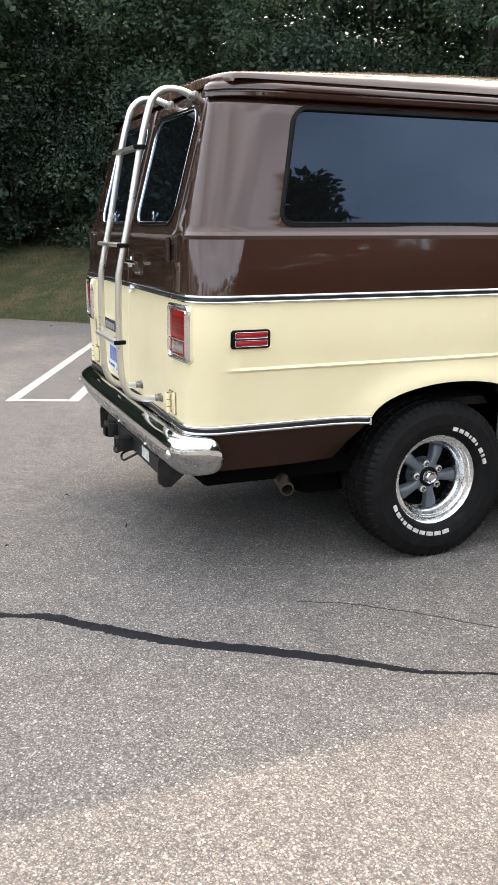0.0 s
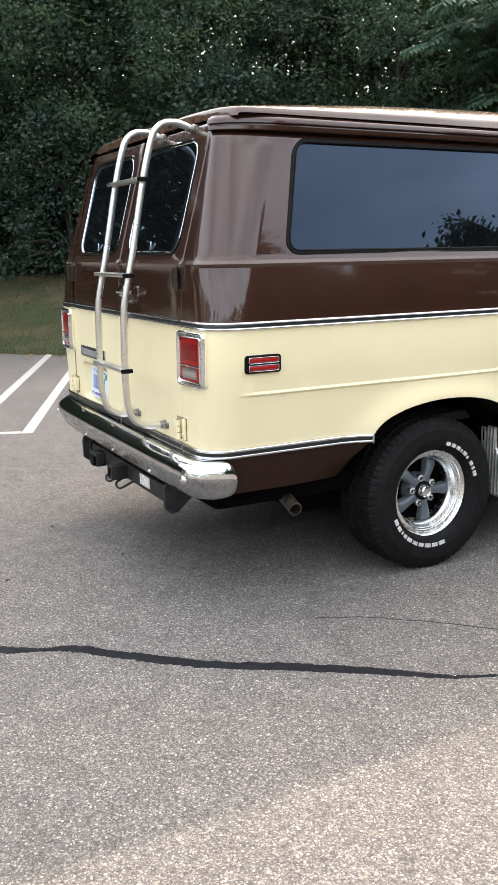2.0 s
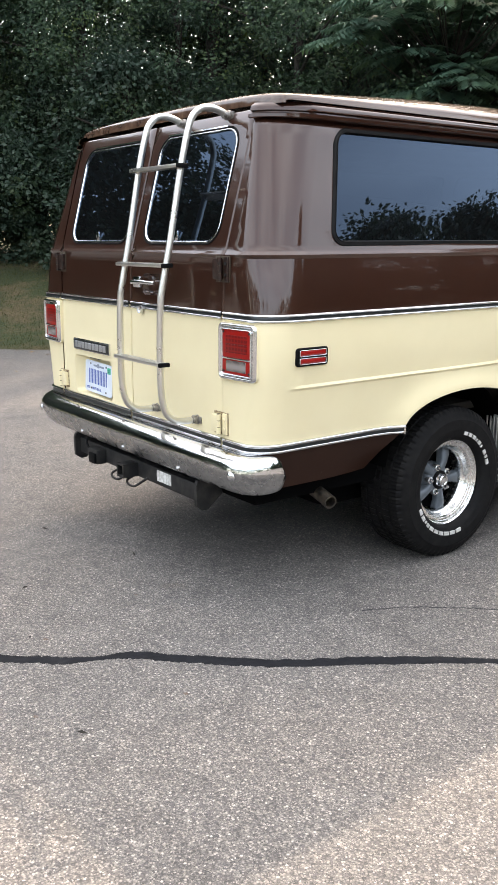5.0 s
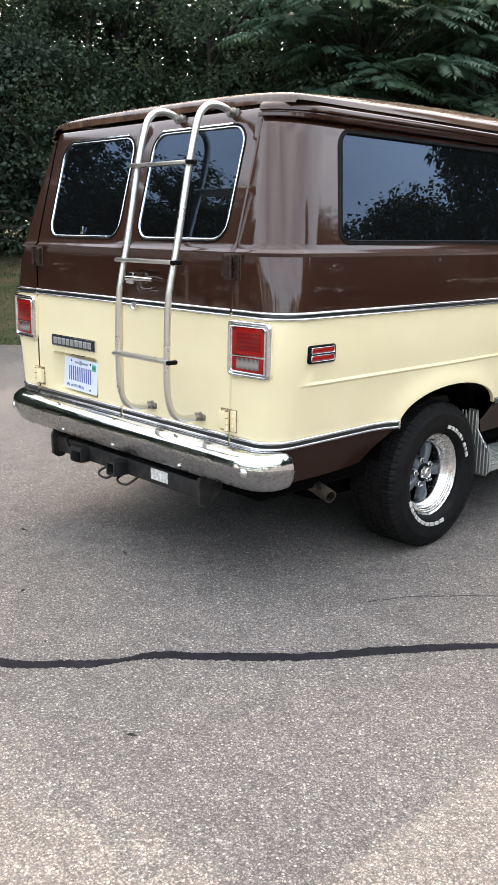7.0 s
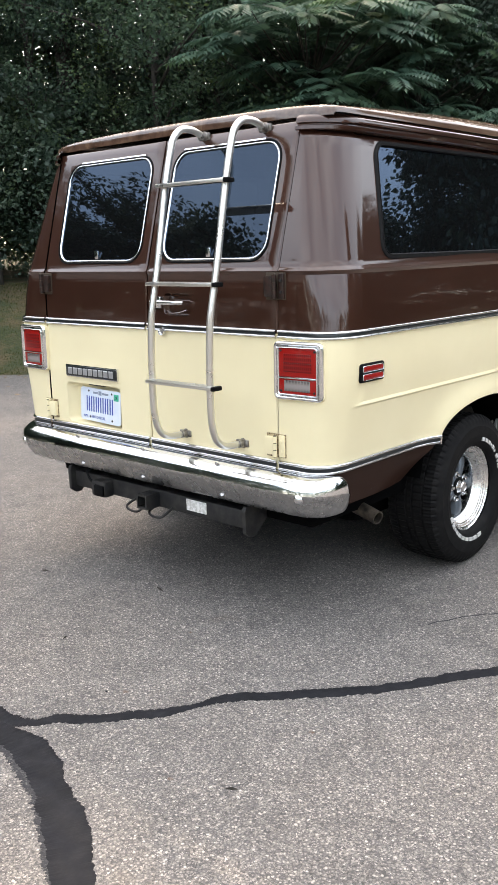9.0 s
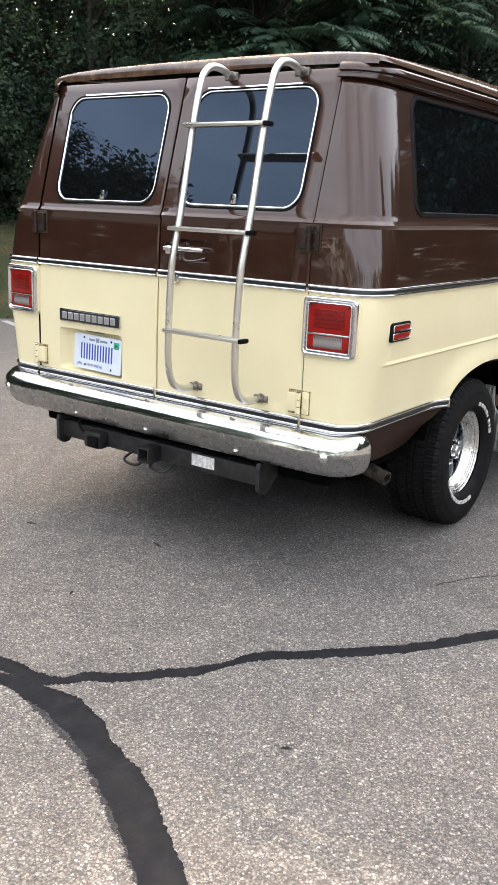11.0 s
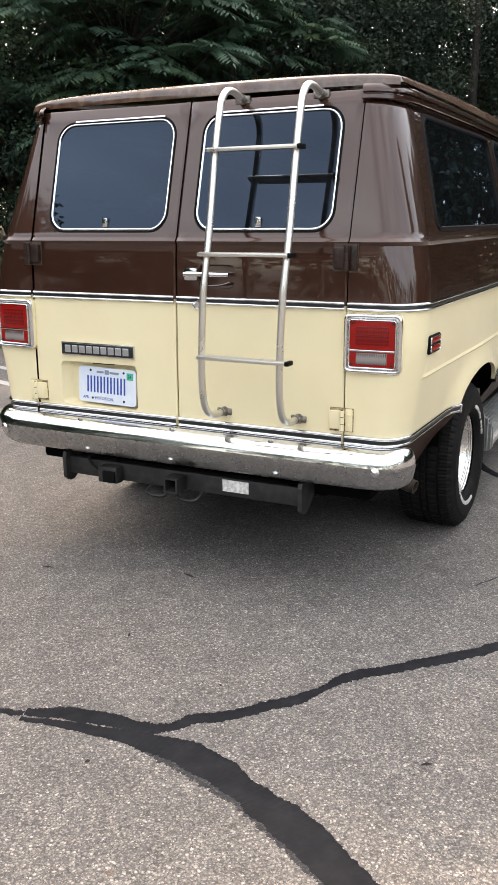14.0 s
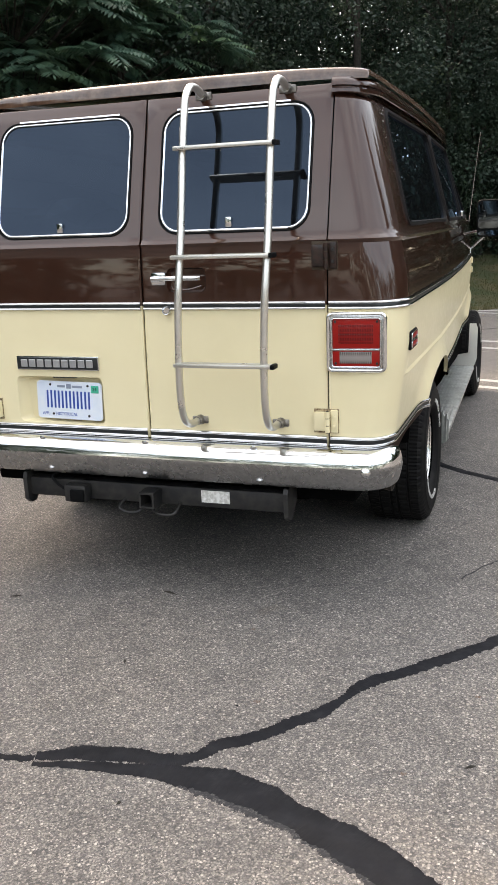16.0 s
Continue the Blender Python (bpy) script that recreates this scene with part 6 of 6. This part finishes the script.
# ---- sumac with long feathered fronds, in front of the row
def make_sumac():
    rnd = random.Random(4)
    t = tagged(new("sumac_tree"), "sumac with long drooping feathered fronds before the trees", "tree", "trees along the bank")
    v, f = tube_data(smooth_path([(0, 0, -0.1), (0.1, 0.05, 1.2), (0.0, 0.2, 2.4), (0.25, 0.1, 3.4)], 4), [0.075 - 0.004 * i for i in range(13)], 8)
    mk("trunk", v, f, BARK, t, "", 50)
    lv, lf, bv, bf = [], [], [], []
    tips = []
    for i in range(74):
        a, h = rnd.random() * 6.283, rnd.uniform(1.2, 3.9)
        r = rnd.uniform(0.3, 1.75) * (1.15 - 0.16 * (h - 1.4))
        base, tip = Vector((0.08, 0.1, min(h - 0.7, 3.0))), Vector((r * math.cos(a), r * math.sin(a), h))
        v, f = tube_data(smooth_path([tuple(base), tuple(base.lerp(tip, 0.5) + Vector((0, 0, -0.1))), tuple(tip)], 3), [0.016, 0.015, 0.013, 0.011, 0.010, 0.008, 0.006], 5)
        q = len(bv)
        bv += v
        bf += [tuple(x + q for x in g) for g in f]
        tips.append((tip, Vector((math.cos(a), math.sin(a), 0))))
    for tip, out in tips:
        for j in range(9):
            a = 6.283 * j / 9 + rnd.uniform(-0.3, 0.3)
            d = (Vector((math.cos(a), math.sin(a), 0)) + out * 0.7)
            d.z = rnd.uniform(0.05, 0.55)
            d.normalize()
            ln = rnd.uniform(0.55, 0.85)
            n = 13
            side = d.cross(Vector((0, 0, 1))).normalized()
            for i in range(1, n + 1):
                u = i / n
                p = tip + d * ln * u + Vector((0, 0, -0.42 * ln * u * u))
                fw = (d + Vector((0, 0, -0.84 * u))).normalized()
                ll = 0.162 * (0.55 + 0.9 * u * (1.25 - u) * 1.6) * (1.0 if u < 0.9 else 0.7)
                for sg in ((1, -1) if i < n else (0,)):
                    o = (side * sg * 0.92 + fw * 0.42 + Vector((0, 0, -0.30))).normalized() if sg else fw
                    hw = ll * 0.18
                    b = len(lv)
                    wv = (fw - o * fw.dot(o)).normalized() if sg else side
                    lv += [tuple(p), tuple(p + o * ll * 0.4 + wv * hw), tuple(p + o * ll + Vector((0, 0, -0.018))), tuple(p + o * ll * 0.4 - wv * hw)]
                    lf += [(b, b + 1, b + 2), (b, b + 2, b + 3)]
    mk("limb", bv, bf, BARK, t, "", 50)
    raw_mesh("crown", lv, lf, LEAF_S, t, "long feathered compound leaves")
    return t


sumac = make_sumac()
SUMAC = (-6.9, 9.3)
sumac.matrix_basis = pose(SUMAC[0], SUMAC[1], 0.75, 0, 0, 30) @ Matrix.Diagonal((1.18, 1.18, 1.18, 1))
copy_thing(sumac, Matrix.Identity(4)).matrix_basis = pose(SUMAC[0] + 1.2, SUMAC[1] + 1.9, 0.75, 0, 0, 160) @ Matrix.Diagonal((1.05, 1.05, 1.15, 1))


# ---- grass on the bank
def build_grass():
    rnd = random.Random(9)
    v, f = [], []
    for _ in range(80000):
        s, d = rnd.uniform(-13, 12), 0.02 + 4.6 * rnd.random() ** 1.25
        c = at_edge(s, d)
        z = bank_z(s, d)
        h, a = rnd.uniform(0.016, 0.042), rnd.random() * 6.283
        w = rnd.uniform(0.003, 0.007)
        dx, dy = math.cos(a), math.sin(a)
        lean = rnd.uniform(-0.03, 0.03)
        b = len(v)
        v += [(c.x - dx * w, c.y - dy * w, z - 0.01), (c.x + dx * w, c.y + dy * w, z - 0.01), (c.x - dy * lean, c.y + dx * lean, z + h)]
        f.append((b, b + 1, b + 2))
    me = bpy.data.meshes.new("grass")
    me.from_pydata(v, [], f)
    me.materials.append(BLADE)
    tagged(new("grass", me), "short patchy green and straw-coloured grass", "grass", "", "stuff")


build_grass()

# ---- trees across the lot, behind and beside the camera, that the glass and paint reflect
def make_pine():
    """A broad pine: boughs in open tiers, each a flat spray on a visible limb."""
    rnd = random.Random(31)
    t = tagged(new("pine_tree"), "broad dark pine with tiered boughs, mirrored in the van's glass", "tree", "trees across the lot")
    v, f = tube_data(smooth_path([(0, 0, -0.1), (0.15, 0.1, 4), (-0.1, 0.2, 8), (0.1, 0.0, 11.2)], 4), [0.24 - 0.017 * i for i in range(13)], 8)
    mk("trunk", v, f, BARK, t, "", 50)
    cl, bv, bf = [], [], []
    for i in range(46):
        h = 2.0 + 9.4 * (i + rnd.random()) / 46
        k = (h - 2.0) / 9.4
        reach = (4.3 - 3.2 * k ** 1.5) * rnd.uniform(0.55, 1.08)
        a = i * 2.4 + rnd.uniform(-0.5, 0.5)
        d = Vector((math.cos(a), math.sin(a), 0))
        base, tip = Vector((0, 0.1, h - 0.5)), d * reach + Vector((0, 0.1, h + rnd.uniform(-0.35, 0.25)))
        v, f = tube_data(smooth_path([tuple(base), tuple(base.lerp(tip, 0.5) + Vector((0, 0, 0.12))), tuple(tip)], 3), [0.07, 0.06, 0.05, 0.042, 0.034, 0.026, 0.015], 5)
        q = len(bv)
        bv += v
        bf += [tuple(x + q for x in g) for g in f]
        for j in range(5):
            u = 0.38 + 0.62 * (j + rnd.random()) / 5
            c = base.lerp(tip, u) + Vector((rnd.gauss(0, 0.25), rnd.gauss(0, 0.25), rnd.uniform(0.0, 0.22)))
            cl.append((c, rnd.uniform(0.40, 0.78)))
    mk("limb", bv, bf, BARK, t, "", 50)
    v, f = leaf_cloud(rnd, cl, 150, 0.17, 1.0, 0.20, 0.50)
    raw_mesh("crown", v, f, LEAF_A, t, "flat sprays of dark needles")
    return t


pine = make_pine()
pine.matrix_basis = pose(21.8, 17.6, 0, 0, 0, 70) @ Matrix.Diagonal((0.92, 0.92, 0.86, 1))
for x, y, sx, sz, r in ((7.2, 17.7, 0.80, 1.15, 140), (-14.8, -10.6, 1.0, 0.80, 300)):
    copy_thing(pine, Matrix.Identity(4)).matrix_basis = pose(x, y, 0, 0, 0, r) @ Matrix.Diagonal((sx, sx, sz, 1))
big = make_tree(32, 11.0, 3.9, 2.2, LEAF_A, "large dark tree across the lot, mirrored in the van's glass", 240, 90, 0.17)
big.matrix_basis = pose(5.2, 17.0, 0, 0, 0, 250) @ Matrix.Diagonal((0.95, 0.95, 1.25, 1))
for x, y, sc, r in ((25.5, 17.0, 0.95, 20), (21.5, 9.0, 0.85, 200), (-18.5, -14.0, 0.80, 220)):
    copy_thing(big, Matrix.Identity(4)).matrix_basis = pose(x, y, 0, 0, 0, r) @ Matrix.Diagonal((sc, sc, sc, 1))

for x, y, sc, r in ((14.4, 21.0, 1.8, 50), (20.8, 19.0, 1.8, 150), (23.5, 15.5, 2.0, 200), (24.5, 11.8, 1.8, 250), (24.8, 8.4, 1.9, 300), (0.4, 24.5, 2.0, 130)):
    copy_thing(bush, Matrix.Identity(4)).matrix_basis = pose(x, y, 0, 0, 0, r) @ Matrix.Diagonal((sc, sc, sc * 0.9, 1))

# ---- dense clumps at the lot's far corners
clump = make_tree(35, 8.6, 3.1, 0.6, LEAF_A, "dense dark round-headed tree across the lot", 480, 62, 0.14)
for i, (x, y, sc, r) in enumerate(((-16.2, -2.6, 1.14, 10), (-16.8, -5.2, 1.26, 95), (-18.2, -7.4, 1.28, 200), (-17.4, -10.6, 0.98, 310), (7.6, 20.2, 1.28, 60), (4.6, 19.8, 1.34, 150),
                                   (18.5, 16.6, 1.06, 240), (15.6, 17.8, 1.18, 20), (12.9, 19.6, 1.06, 110), (-13.2, -12.6, 1.08, 80), (-11.0, -14.9, 1.0, 170))):
    m = pose(x, y, 0, 0, 0, r) @ Matrix.Diagonal((sc, sc, sc, 1))
    place(clump, m, i == 0)

# ---- tall trees on the bank between sun and lot, unseen, added to shade it
tall = make_tree(33, 15.6, 2.5, 6.0, LEAF_B, "unseen tall leafy tree added over the bank row to block sun", 130, 150, 0.10, 1.0, "tree", 1.0, 0.009)
# Last three are added behind the row to keep sun off its leaves.
for i, (s, d, turn, sc) in enumerate(((-8.2, 7.0, 0, 0.86), (-5.4, 6.4, 60, 0.84), (-2.6, 7.2, 140, 0.88), (0.3, 6.6, 220, 0.85), (4.4, 9.4, 30, 0.86), (7.4, 9.8, 100, 0.9), (10.4, 9.4, 170, 0.86))):
    place(tall, plant(tall, s, d, turn, sc), i == 0)
sun_blocker = make_tree(34, 18.6, 2.3, 15.2, LEAF_B, "unseen bare-stemmed tree added over the bank row to shade the lot", 110, 150, 0.105, 1.0, "tree", 1.0, 0.008)
for i, (s, d, turn, sc) in enumerate(((-2.7, 6.5, 0, 1.0), (-6.6, 6.8, 130, 1.0), (-1.1, 7.3, 40, 0.88))):
    place(sun_blocker, plant(sun_blocker, s, d, turn, sc), i == 0)


def far_woods():
    """The tree line that closes the place all round, far off."""
    rnd = random.Random(15)
    cl = []
    for i in range(2200):
        a = 6.283 * rnd.random()
        r = rnd.uniform(40, 52)
        top = 10.3 + 2.2 * noise.noise((math.cos(a) * 6, math.sin(a) * 6, 1)) + 1.2 * noise.noise((math.cos(a) * 22, math.sin(a) * 22, 4))
        cl.append((Vector((r * math.cos(a), r * math.sin(a), 0.3 + top * rnd.random() ** 0.8)), rnd.uniform(0.9, 1.6)))
    v, f = leaf_cloud(rnd, cl, 22, 0.75, 1.0)
    me = bpy.data.meshes.new("far_woods")
    me.from_pydata(v, [], f)
    me.materials.append(LEAF_A)
    tagged(new("far_woods", me), "dark green tree line far round the lot", "woods", "", "stuff")


far_woods()


def make_conifer():
    rnd = random.Random(6)
    t = tagged(new("spruce_tree"), "narrow dark spruce across the lot, mirrored in the van's paint", "tree", "trees along the bank")
    v, f = tube_data([(0, 0, -0.1), (0, 0, 5), (0, 0, 11.3)], [0.16, 0.10, 0.02], 8)
    mk("trunk", v, f, BARK, t, "", 50)
    cl = []
    for i in range(170):
        h = 0.8 + 10.4 * rnd.random()
        r = (11.5 - h) * 0.20 * rnd.uniform(0.4, 1.1)
        a = rnd.random() * 6.283
        cl.append((Vector((r * math.cos(a), r * math.sin(a), h - 0.25 * r)), 0.32))
    v, f = leaf_cloud(rnd, cl, 44, 0.17, 1.0)
    raw_mesh("crown", v, f, LEAF_A, t, "dark needle sprays")
    return t


spruce = make_conifer()
spruce.matrix_basis = pose(14.9, 8.5, 0, 0, 0, 0) @ Matrix.Diagonal((1.7, 1.7, 0.93, 1))
copy_thing(spruce, Matrix.Identity(4)).matrix_basis = pose(17.0, 7.4, 0, 0, 0, 80) @ Matrix.Diagonal((0.9, 0.9, 0.8, 1))
